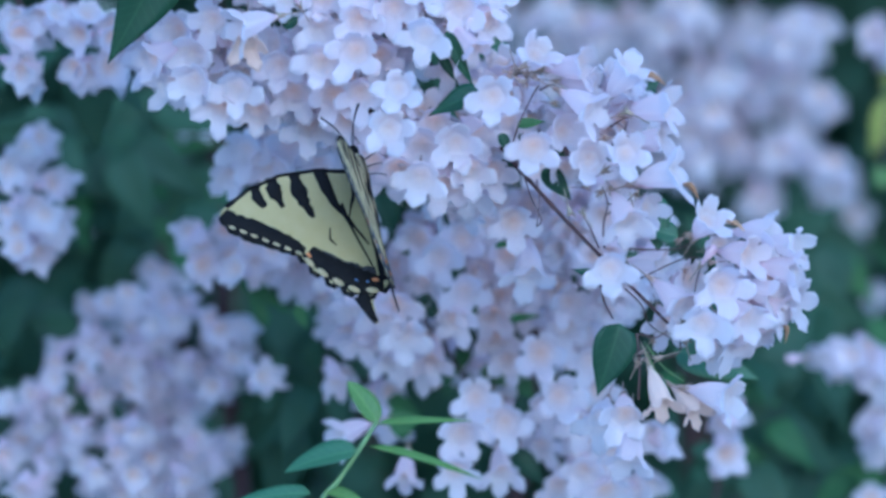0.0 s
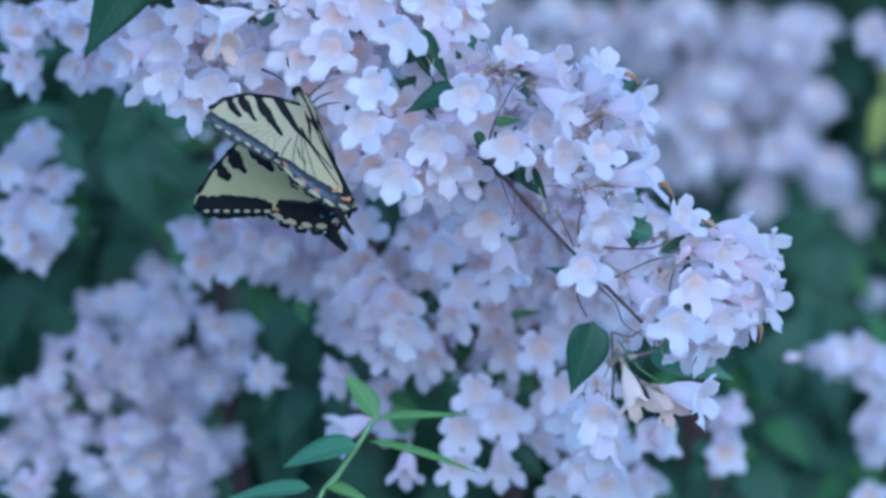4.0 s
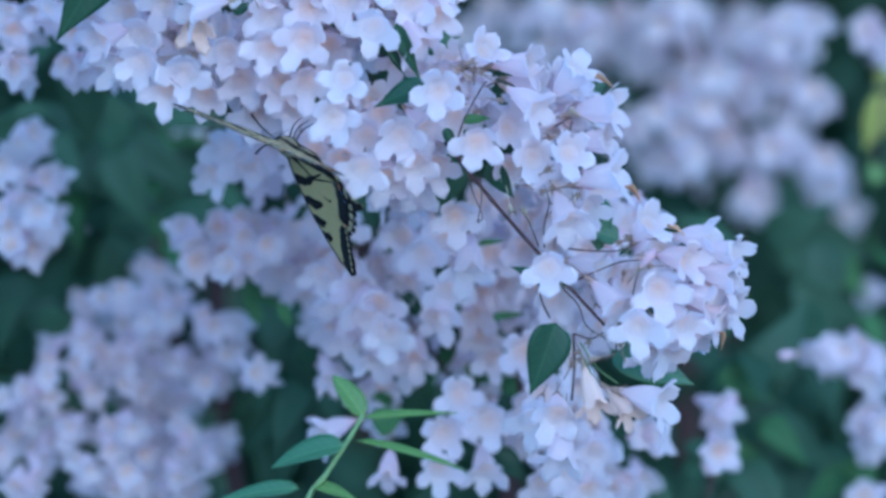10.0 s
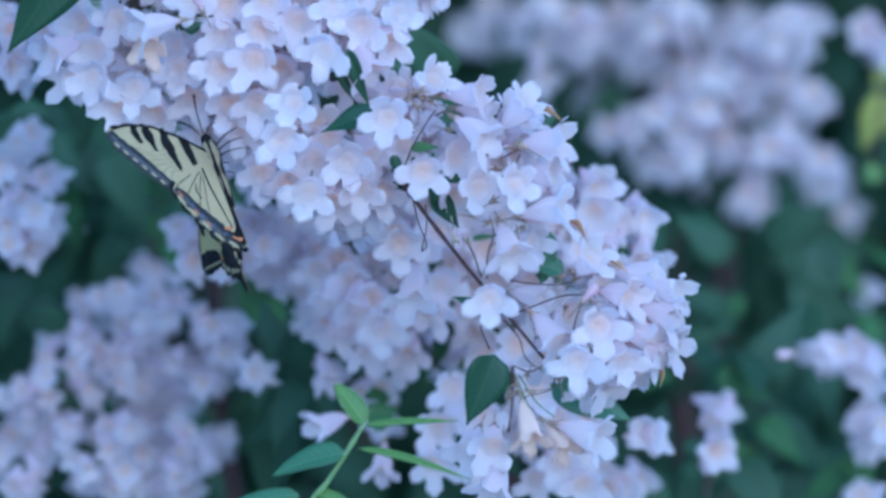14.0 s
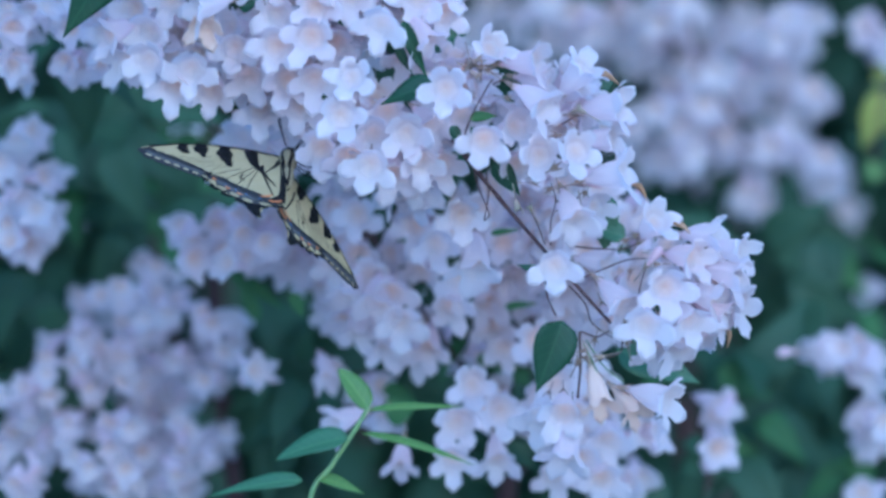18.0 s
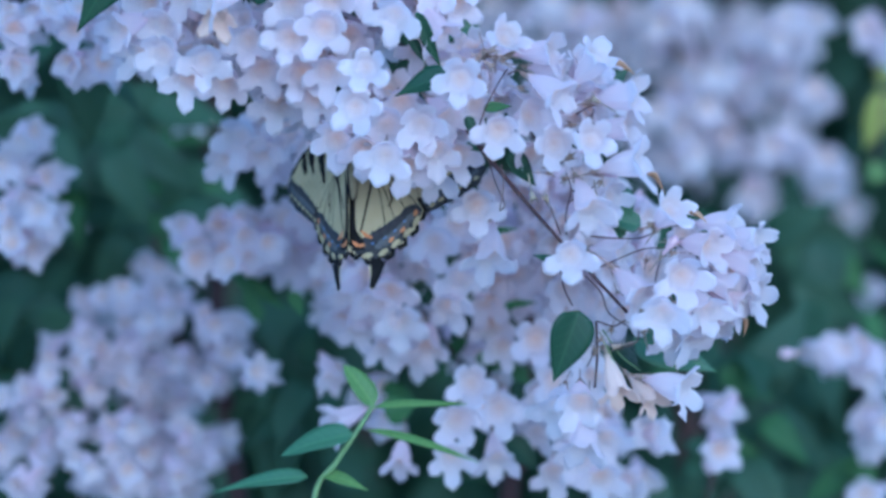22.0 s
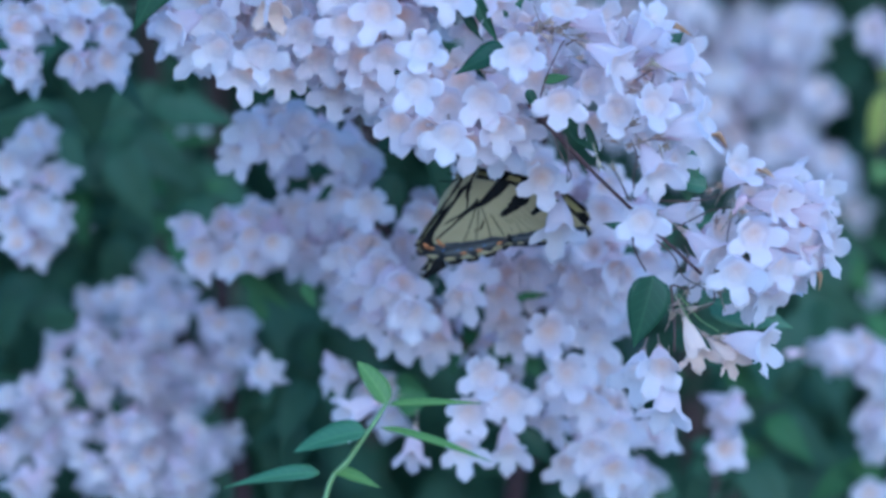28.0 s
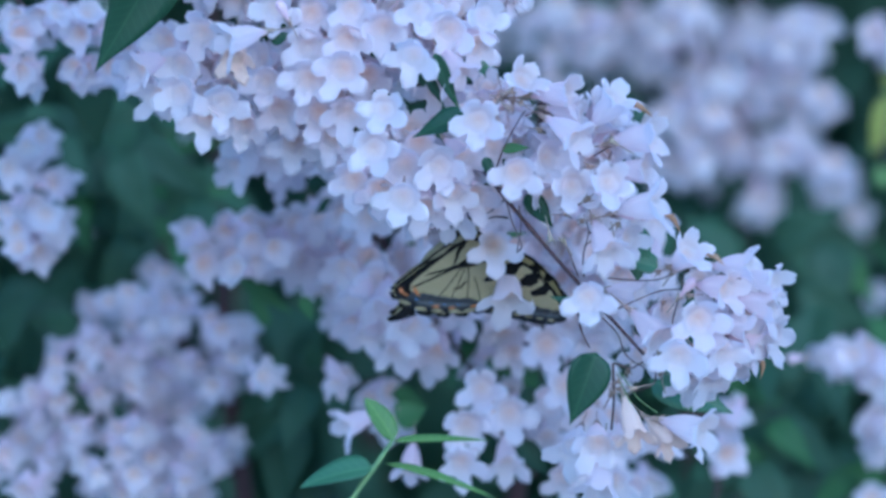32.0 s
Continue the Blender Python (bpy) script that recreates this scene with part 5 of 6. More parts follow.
bloom(main, 0.0627, 1.98, 1.4612, 0.55, 0.75, 1.05, True, True)
bloom(main, 0.0746, 1.98, 1.4491, 0.9, 0.25, 1.1)
bloom(main, 0.0737, 1.985, 1.4378, 0.93, 0.15, 0.95)
bloom(main, 0.0771, 1.975, 1.4266, 0.9, 0.3, 1.1, True, True)
bloom(main, 0.0304, 1.972, 1.4345, 0.15, -0.2, 1.05)
bloom(main, 0.0411, 1.99, 1.4405, 0.5, 0.2, 0.95)
bloom(main, 0.0496, 1.977, 1.4308, 0.25, 0, 1)
bloom(main, 0.0614, 1.97, 1.433, 0.3, 0.3, 1)
bloom(main, 0.062, 1.975, 1.4093, 0.35, -0.7, 1.05)
bloom(main, 0.0556, 1.965, 1.3938, 0.02, -0.15, 1.05)
bloom(main, 0.0886, 1.97, 1.4111, 0.35, 0.6, 0.95, True, True)
bloom(main, 0.1087, 1.98, 1.407, 0.92, 0.12, 0.95)
bloom(main, 0.119, 1.98, 1.4017, 0.93, -0.05, 0.95)
bloom(main, 0.1024, 1.975, 1.3991, 0.75, 0, 1)
bloom(main, 0.1171, 1.98, 1.3934, 0.93, -0.1, 1)
bloom(main, 0.0929, 1.965, 1.3882, 0.15, -0.1, 1.08)
bloom(main, 0.1106, 1.98, 1.3858, 0.9, -0.15, 1)
bloom(main, 0.0864, 1.96, 1.3758, 0.02, -0.3, 1.1)
bloom(main, 0.1025, 1.97, 1.3772, 0.5, -0.4, 1)
bloom(main, 0.1141, 1.985, 1.3797, 0.9, -0.3, 0.95, True, True)
bloom(main, 0.0995, 1.985, 1.3675, 0.5, -0.72, 1)
bloom(main, 0.1062, 1.99, 1.3716, 0.55, -0.75, 0.95)
bloom(main, 0.0811, 1.98, 1.3812, 0.7, -0.55, 1.1)
bloom(main, 0.0735, 2, 1.396, 0.9, 0, 0.9)
bloom(main, 0.0844, 2, 1.3906, 0.5, 0.1, 0.95)
bloom(main, 0.0962, 1.98, 1.3509, 0.93, -0.15, 1.15)
bloom(main, 0.0608, 1.975, 1.3443, 0, -0.45, 1.05)
bloom(main, 0.0629, 1.98, 1.3292, -0.05, -0.88, 1.1)
bloom(main, 0.0531, 1.995, 1.342, -0.2, -0.5, 1.05)
bloom(main, 0.0299, 2.03, 1.3913, 0.02, -0.82, 1.15)
bloom(main, 0.0243, 2.02, 1.4095, 0.1, -0.15, 1)
bloom(main, -0.068, 1.98, 1.4756, -0.93, -0.2, 1)
bloom(main, -0.0419, 2, 1.4752, 0, -0.19, 1.05)
bloom(main, -0.0407, 1.99, 1.4634, 0, -0.22, 1.05)
bloom(main, -0.0561, 2.01, 1.4627, -0.1, -0.25, 1)
bloom(main, -0.0702, 2.005, 1.4549, -0.1, -0.31, 1.05)
bloom(main, -0.0854, 2.01, 1.4575, -0.3, -0.28, 1)
bloom(main, -0.0372, 2.005, 1.452, 0, -0.31, 1)
bloom(main, -0.0862, 2.02, 1.4674, -0.3, -0.22, 1)
bloom(main, -0.1006, 2.015, 1.4661, -0.75, -0.25, 1.05)
bloom(main, -0.079, 2.02, 1.479, -0.2, -0.19, 1)
bloom(main, -0.0279, 2, 1.4528, 0, -0.37, 1)
bloom(main, -0.0509, 2.015, 1.4532, 0, -0.37, 1.05)
bloom(main, -0.0319, 2.01, 1.444, 0.1, -0.37, 1)
bloom(main, -0.0636, 2.02, 1.4475, -0.1, -0.43, 1)
bloom(main, -0.0758, 2.01, 1.4483, -0.2, -0.45, 1.05)
bloom(main, -0.0464, 2.03, 1.4419, 0.1, -0.4, 1)
bloom(main, -0.092, 2.03, 1.4759, -0.5, 0, 1)
bloom(main, -0.0935, 2.02, 1.4562, -0.5, -0.4, 0.95)
bloom(main, -0.0074, 1.975, 1.4244, 0, -0.3, 1.08)
bloom(main, -0.0247, 2, 1.4298, -0.1, -0.28, 1)
bloom(main, -0.0151, 1.995, 1.4269, 0.05, -0.5, 1)
bloom(main, 0.0002, 1.99, 1.4211, 0.1, -0.6, 1)
bloom(main, 0.0097, 1.985, 1.4268, 0.2, -0.5, 1)
bloom(main, 0.0165, 2, 1.426, 0.3, -0.4, 1)
bloom(main, -0.0074, 1.995, 1.4355, -0.1, -0.3, 1)
bloom(main, -0.0027, 2, 1.4432, 0.1, -0.3, 0.95)
bloom(main, 0.0088, 2.01, 1.4185, 0.1, -0.7, 1)
bloom(main, -0.0274, 1.99, 1.4878, 0, -0.2, 1)
bloom(main, -0.016, 1.99, 1.482, 0.05, -0.2, 1)
bloom(main, -0.0046, 1.985, 1.4885, 0.1, 0, 1)
bloom(main, -0.0409, 2, 1.4863, 0, -0.1, 1)
bloom(main, -0.0534, 2, 1.4872, -0.1, -0.1, 1)
bloom(main, 0.0183, 1.99, 1.4878, 0.5, 0.1, 1)
bloom(main, -0.0219, 2.01, 1.4656, 0.1, -0.4, 0.95)
bloom(main, 0.0031, 2.02, 1.462, 0.2, -0.5, 0.95)
bloom(main, 0.0232, 2, 1.4432, 0.3, -0.4, 0.9)
bloom(main, 0.0423, 2, 1.427, 0.3, -0.3, 0.9)
bloom(main, 0.0585, 2, 1.4212, 0.3, 0.1, 0.85)
bloom(main, 0.0699, 1.995, 1.4145, 0.7, 0.1, 0.85)
bloom(main, 0.0944, 1.99, 1.4021, 0.3, 0.1, 0.95)
bloom(main, 0.0982, 1.99, 1.3802, 0.4, -0.3, 1)
bloom(main, 0.0918, 1.995, 1.3658, 0.2, -0.7, 0.95)
bloom(main, 0.108, 1.995, 1.3945, 0.7, 0.1, 0.95)
bloom(main, 0.0758, 2, 1.3744, 0.2, -0.5, 0.9)
faded(main, -0.0661, 1.985, 1.4689, 0, -0.35, 1.05)
faded(main, 0.0732, 1.972, 1.3489, 0.3, -0.88, 1)
faded(main, 0.0851, 1.985, 1.3466, 0.6, -0.55, 0.9)
leaf(main, (-0.0885, 1.985, 1.5084), (-0.1115, 1.985, 1.4617), 0.0243, (0.3, -1, -0.4), LEAF, 0.06, 0.2)
leaf(main, (0.0128, 1.972, 1.4524), (-0.0053, 1.972, 1.4458), 0.0102, (0.1, -1, 0.7), LEAF, 0.12, 0.25)
leaf(main, (0.0011, 1.982, 1.4732), (0.0099, 1.982, 1.4537), 0.0057, (-0.4, -1, 0.3), LEAF, 0.12, 0.25)
leaf(main, (-0.0011, 1.99, 1.4659), (0.0053, 1.99, 1.4554), 0.0038, (-0.2, -1, 0.3), LEAF, 0.12, 0.25)
leaf(main, (0.0589, 1.962, 1.3754), (0.0518, 1.962, 1.3508), 0.0154, (0.2, -1, 0.1), LEAF, 0.12, 0.25)
leaf(main, (0.0707, 2.02, 1.4186), (0.075, 2.02, 1.3979), 0.012, (0.2, -1, 0.3), LEAF_COOL, 0.12, 0.25)
leaf(main, (0.0804, 2.02, 1.4044), (0.0669, 2.02, 1.4079), 0.0085, (0.1, -1, 0.5), LEAF_COOL, 0.12, 0.25)
leaf(main, (0.061, 2.03, 1.4472), (0.0746, 2.03, 1.4588), 0.0113, (0, -1, 0.3), LEAF, 0.12, 0.25)
leaf(main, (0.0337, 2, 1.427), (0.0442, 2, 1.417), 0.0084, (0.2, -1, 0.4), LEAF, 0.12, 0.25)
leaf(main, (0.0369, 2.02, 1.4466), (0.0495, 2.02, 1.4454), 0.0058, (0, -1, 0.4), LEAF, 0.12, 0.25)
leaf(main, (0.025, 1.995, 1.4418), (0.0345, 1.995, 1.4437), 0.0042, (0, -1, 0.5), LEAF_MID, 0.12, 0.25)
leaf(main, (0.0796, 2.04, 1.3655), (0.1095, 2.04, 1.3557), 0.0164, (0, -1, 0.5), LEAF_COOL, 0.05, 0.25)
leaf(main, (0.0192, 1.985, 1.4389), (0.023, 1.985, 1.4315), 0.0042, (0.2, -1, 0.3), LEAF, 0.12, 0.25)
leaf(main, (0.0529, 1.99, 1.3903), (0.0434, 1.99, 1.3937), 0.0042, (0, -1, 0.4), LEAF, 0.12, 0.25)
leaf(main, (-0.0237, 1.995, 1.4761), (-0.0153, 1.995, 1.47), 0.0042, (0, -1, 0.4), LEAF, 0.12, 0.25)
leaf(main, (0.011, 2.06, 1.4682), (0.0238, 2.06, 1.4739), 0.0079, (0, -1, 0.4), LEAF_COOL, 0.12, 0.25)
leaf(main, (-0.0543, 2, 1.4752), (-0.0476, 2, 1.479), 0.005, (0, -1, 0.4), LEAF, 0.12, 0.25)
leaf(main, (0.0573, 1.99, 1.4145), (0.063, 1.99, 1.404), 0.003, (0.2, -1, 0.2), LEAF, 0.12, 0.25)
spent(main, 0.0551, 1.978, 1.4191, 0.0104, 0.0085, 7, 301)
spent(main, 0.071, 1.975, 1.369, 0.0104, 0.0076, 7, 302)
spent(main, 0.0323, 1.975, 1.4521, 0.0085, 0.0066, 5, 303)
spent(main, 0.0853, 1.978, 1.3983, 0.0085, 0.0066, 5, 304)
spent(main, 0.0607, 1.978, 1.4414, 0.0066, 0.0047, 3, 306)
spent(main, 0.0692, 1.975, 1.3605, 0.0066, 0.0047, 2, 305)
spent(main, 0.0277, 1.98, 1.4608, 0.0047, 0.0023, 2, 308)
spent(main, 0.0447, 1.98, 1.4106, 0.0076, 0.0038, 2, 307)

# ---------- the young green shoot in front ----------
shoot = new("young_shoot")
shoot.location = (-0.0414, 1.93, 1.3116)
tagged(shoot, "fresh light green shoot with narrow pointed leaves", "plant shoot")
stem(shoot, [(-0.0654, 1.93, 0.0413), (-0.0598, 1.93, 0.6506), (-0.0524, 1.93, 1.0752), (-0.046, 1.93, 1.2599), (-0.0414, 1.93, 1.3116), (-0.034, 1.93, 1.3245), (-0.0266, 1.93, 1.3356), (-0.0214, 1.93, 1.3439)], 0.0011, 0.0007, "stem", GREEN_STEM)
leaf(shoot, (-0.0214, 1.93, 1.3433), (-0.0303, 1.93, 1.3574), 0.0072, (0.6, -1, 0.4), LEAF_FRESH, 0.1, 0.25, point=0.75)
leaf(shoot, (-0.0214, 1.93, 1.3429), (0.0095, 1.94, 1.3454), 0.0048, (0, -0.6, 1), LEAF_FRESH, 0.06, 0.25)
leaf(shoot, (-0.0238, 1.93, 1.3356), (0.013, 1.92, 1.3286), 0.0052, (0, -0.5, 1), LEAF_FRESH, 0.1, 0.25)
leaf(shoot, (-0.0281, 1.93, 1.3341), (-0.0524, 1.93, 1.3309), 0.0105, (0.1, -0.8, 1), LEAF_COOL, 0.2, 0.25, point=0.9)
leaf(shoot, (-0.0432, 1.93, 1.3204), (-0.0746, 1.93, 1.3189), 0.0081, (0, -0.8, 1), LEAF_COOL, 0.15, 0.25)
leaf(shoot, (-0.0386, 1.93, 1.3212), (-0.0229, 1.93, 1.3171), 0.0066, (0, -0.7, 1), LEAF_FRESH, 0.1, 0.25)
sun_leaf = branch(0.1928, 2.5, 1.4696, "yellow-green leaves lit at the edge of the bush", "leafy twig", "side twigs")
sun_leaf.name = "leafy_twig"
stem(sun_leaf, [(0.1928, 2.5, 1.4696), (0.188, 2.5, 1.4529), (0.1856, 2.5, 1.4337)], 0.001, 0.0006, "stem", BARK)
leaf(sun_leaf, (0.1925, 2.5, 1.464), (0.1805, 2.5, 1.4395), 0.0150, (0, -1, 0.3), LEAF_YELLOW, 0.12, 0.25)
leaf(sun_leaf, (0.1992, 2.6, 1.4674), (0.1945, 2.6, 1.4798), 0.0075, (0, -1, 0.3), LEAF_YELLOW, 0.12, 0.25)
leaf(sun_leaf, (0.1865, 2.48, 1.4263), (0.1817, 2.48, 1.4358), 0.0095, (0, -1, 0.3), LEAF_FRESH, 0.12, 0.25)

# ---------- the canes that carry the branches ----------
bush = new("flowering_bush")
bush.location = (0, 2.9, 0)
tagged(bush, "brown arching canes of the flowering bush rising from the soil", "bush")


def cane(x, y, z, arch, root):
    """A woody cane from the soil to the foot of a branch, over an arch of that height."""
    if arch > 0.05:
        pts = [(root, 2.95, -0.02), (root * 1.3, 2.98, 0.7), (0.6 * root + 0.4 * x, 2.9, z - 0.2), (0.4 * root + 0.6 * x, y + 0.4, z + arch), (x + 0.01, y + 0.09, z + arch * 0.7), (x, y + 0.01, z)]
    else:
        pts = [(root, 2.95, -0.02), (root * 1.2, 2.98, 0.6), (0.3 * root + 0.7 * x, y + 0.35, z - 0.3), (x, y + 0.12, z - 0.07), (x, y + 0.01, z)]
    under("cane", tube_mesh("cane", [Vector(p) - bush.location for p in pts], 0.007, 0.0018, BARK, 8, 6, 0.15), bush)

cane(-0.094, 2.03, 1.4973, 0.1, -0.116)
cane(-0.045, 2.1, 1.5047, 0.1, -0.027)
cane(0.1132, 2.54, 1.5363, 0.1, 0.128)
cane(0.208, 2.54, 1.5217, 0.1, 0.095)
cane(0.2033, 2.32, 1.3558, 0.02, 0.152)
cane(0.1012, 2.27, 1.2873, 0.02, 0.001)
cane(-0.1728, 2.14, 1.5148, 0.1, -0.104)
cane(-0.198, 2.24, 1.4238, 0.02, -0.059)
cane(-0.1565, 2.26, 1.2705, 0.02, -0.124)
cane(-0.0837, 2.22, 1.4087, 0.02, -0.02)
cane(0.036, 2.14, 1.4534, 0.02, -0.038)

flier, wings = butterfly()

# ---------- what moves ----------
def motions():
    # the blossoming branch, swaying in the wind
    walk(main, [
        (0, pose(-0.0926, 2, 1.4959, 0, 0.01, 0)),
        (0.5, pose(-0.1035, 2, 1.4944, 0, 1.93, 0)),
        (1, pose(-0.0913, 2, 1.494, 0, -0.47, 0)),
        (1.5, pose(-0.1014, 2, 1.4953, 0, 0.4, 0)),
        (2, pose(-0.0995, 2, 1.4955, 0, 1.23, 0)),
        (2.5, pose(-0.0916, 2, 1.4968, 0, 0.32, 0)),
        (3, pose(-0.1028, 2, 1.4956, 0, 1.37, 0)),
        (3.5, pose(-0.1011, 2, 1.4952, 0, 0.07, 0)),
        (4, pose(-0.0999, 2, 1.4969, 0, 0.44, 0)),
        (4.5, pose(-0.0986, 2, 1.4986, 0, 0.81, 0)),
        (5, pose(-0.0973, 2, 1.5003, 0, 1.18, 0)),
        (5.5, pose(-0.096, 2, 1.502, 0, 1.56, 0)),
        (6, pose(-0.0995, 2, 1.4989, 0, 1.64, 0)),
        (6.5, pose(-0.0983, 2, 1.5018, 0, 1.43, 0)),
        (7, pose(-0.1021, 2, 1.4978, 0, 1.43, 0)),
        (7.5, pose(-0.1002, 2, 1.4985, 0, 1.36, 0)),
        (8, pose(-0.1045, 2, 1.4986, 0, 1.75, 0)),
        (8.5, pose(-0.1048, 2, 1.4977, 0, 2.63, 0)),
        (9, pose(-0.1065, 2, 1.4977, 0, 2.4, 0)),
        (9.5, pose(-0.1093, 2, 1.4995, 0, 2.46, 0)),
        (10, pose(-0.1063, 2, 1.5012, 0, 2.47, 0)),
        (10.5, pose(-0.1085, 2, 1.4997, 0, 3.02, 0)),
        (11, pose(-0.1109, 2, 1.4977, 0, 3.16, 0)),
        (11.5, pose(-0.1067, 2, 1.4961, 0, 3.24, 0)),
        (12, pose(-0.1148, 2, 1.4965, 0, 4.58, 0)),
        (12.5, pose(-0.1314, 2, 1.4984, 0, 5.93, 0)),
        (13, pose(-0.1299, 2, 1.4928, 0, 8.76, 0)),
        (13.5, pose(-0.1327, 2, 1.4939, 0, 9.28, 0)),
        (14, pose(-0.1207, 2, 1.4961, 0, 4.7, 0)),
        (14.5, pose(-0.1161, 2, 1.4941, 0, 4.93, 0)),
        (15, pose(-0.1117, 2, 1.4959, 0, 4.13, 0)),
        (15.5, pose(-0.1073, 2, 1.4978, 0, 3.33, 0)),
        (16, pose(-0.1029, 2, 1.4996, 0, 2.52, 0)),
        (16.5, pose(-0.0985, 2, 1.5014, 0, 1.72, 0)),
        (17, pose(-0.099, 2, 1.5009, 0, 1.48, 0)),
        (17.5, pose(-0.1004, 2, 1.5029, 0, 1.83, 0)),
        (18, pose(-0.1033, 2, 1.5015, 0, 2.63, 0)),
        (18.5, pose(-0.0969, 2, 1.5039, 0, 0.75, 0)),
        (19, pose(-0.1001, 2, 1.5046, 0, 1.32, 0)),
        (19.5, pose(-0.0982, 2, 1.5032, 0, 2.12, 0)),
        (20, pose(-0.099, 2, 1.504, 0, 1.6, 0)),
        (20.5, pose(-0.0996, 2, 1.5029, 0, 2.22, 0)),
        (21, pose(-0.0979, 2, 1.5029, 0, 1.97, 0)),
        (21.5, pose(-0.0998, 2, 1.5031, 0, 2.01, 0)),
        (22, pose(-0.0997, 2, 1.5041, 0, 2.15, 0)),
        (22.5, pose(-0.0982, 2, 1.503, 0, 2.35, 0)),
        (23, pose(-0.099, 2, 1.5036, 0, 2.52, 0)),
        (23.5, pose(-0.0987, 2, 1.5018, 0, 2.51, 0)),
        (24, pose(-0.0959, 2, 1.5008, 0, 1.65, 0)),
        (24.5, pose(-0.1034, 2, 1.4976, 0, 2.91, 0)),
        (25, pose(-0.0956, 2, 1.5, 0, 2.1, 0)),
        (25.5, pose(-0.0982, 2, 1.4984, 0, 3.37, 0)),
        (26, pose(-0.0947, 2, 1.4989, 0, 2.43, 0)),
        (26.5, pose(-0.0913, 2, 1.4993, 0, 1.48, 0)),
        (27, pose(-0.0878, 2, 1.4997, 0, 0.53, 0)),
        (27.5, pose(-0.0843, 2, 1.5001, 0, -0.41, 0)),
        (28, pose(-0.085, 2, 1.505, 0, -1.91, 0)),
        (28.5, pose(-0.0833, 2, 1.5047, 0, -0.63, 0)),
        (29, pose(-0.0844, 2, 1.507, 0, -0.38, 0)),
        (29.5, pose(-0.0871, 2, 1.5069, 0, -0.33, 0)),
        (30, pose(-0.0805, 2, 1.5001, 0, -0.59, 0)),
        (30.5, pose(-0.0828, 2, 1.4985, 0, -0.17, 0)),
        (31, pose(-0.0819, 2, 1.4972, 0, -0.21, 0)),
        (31.5, pose(-0.0894, 2, 1.4908, 0, 0.1, 0)),
        (32, pose(-0.0958, 2, 1.4921, 0, 2.35, 0)),
    ])
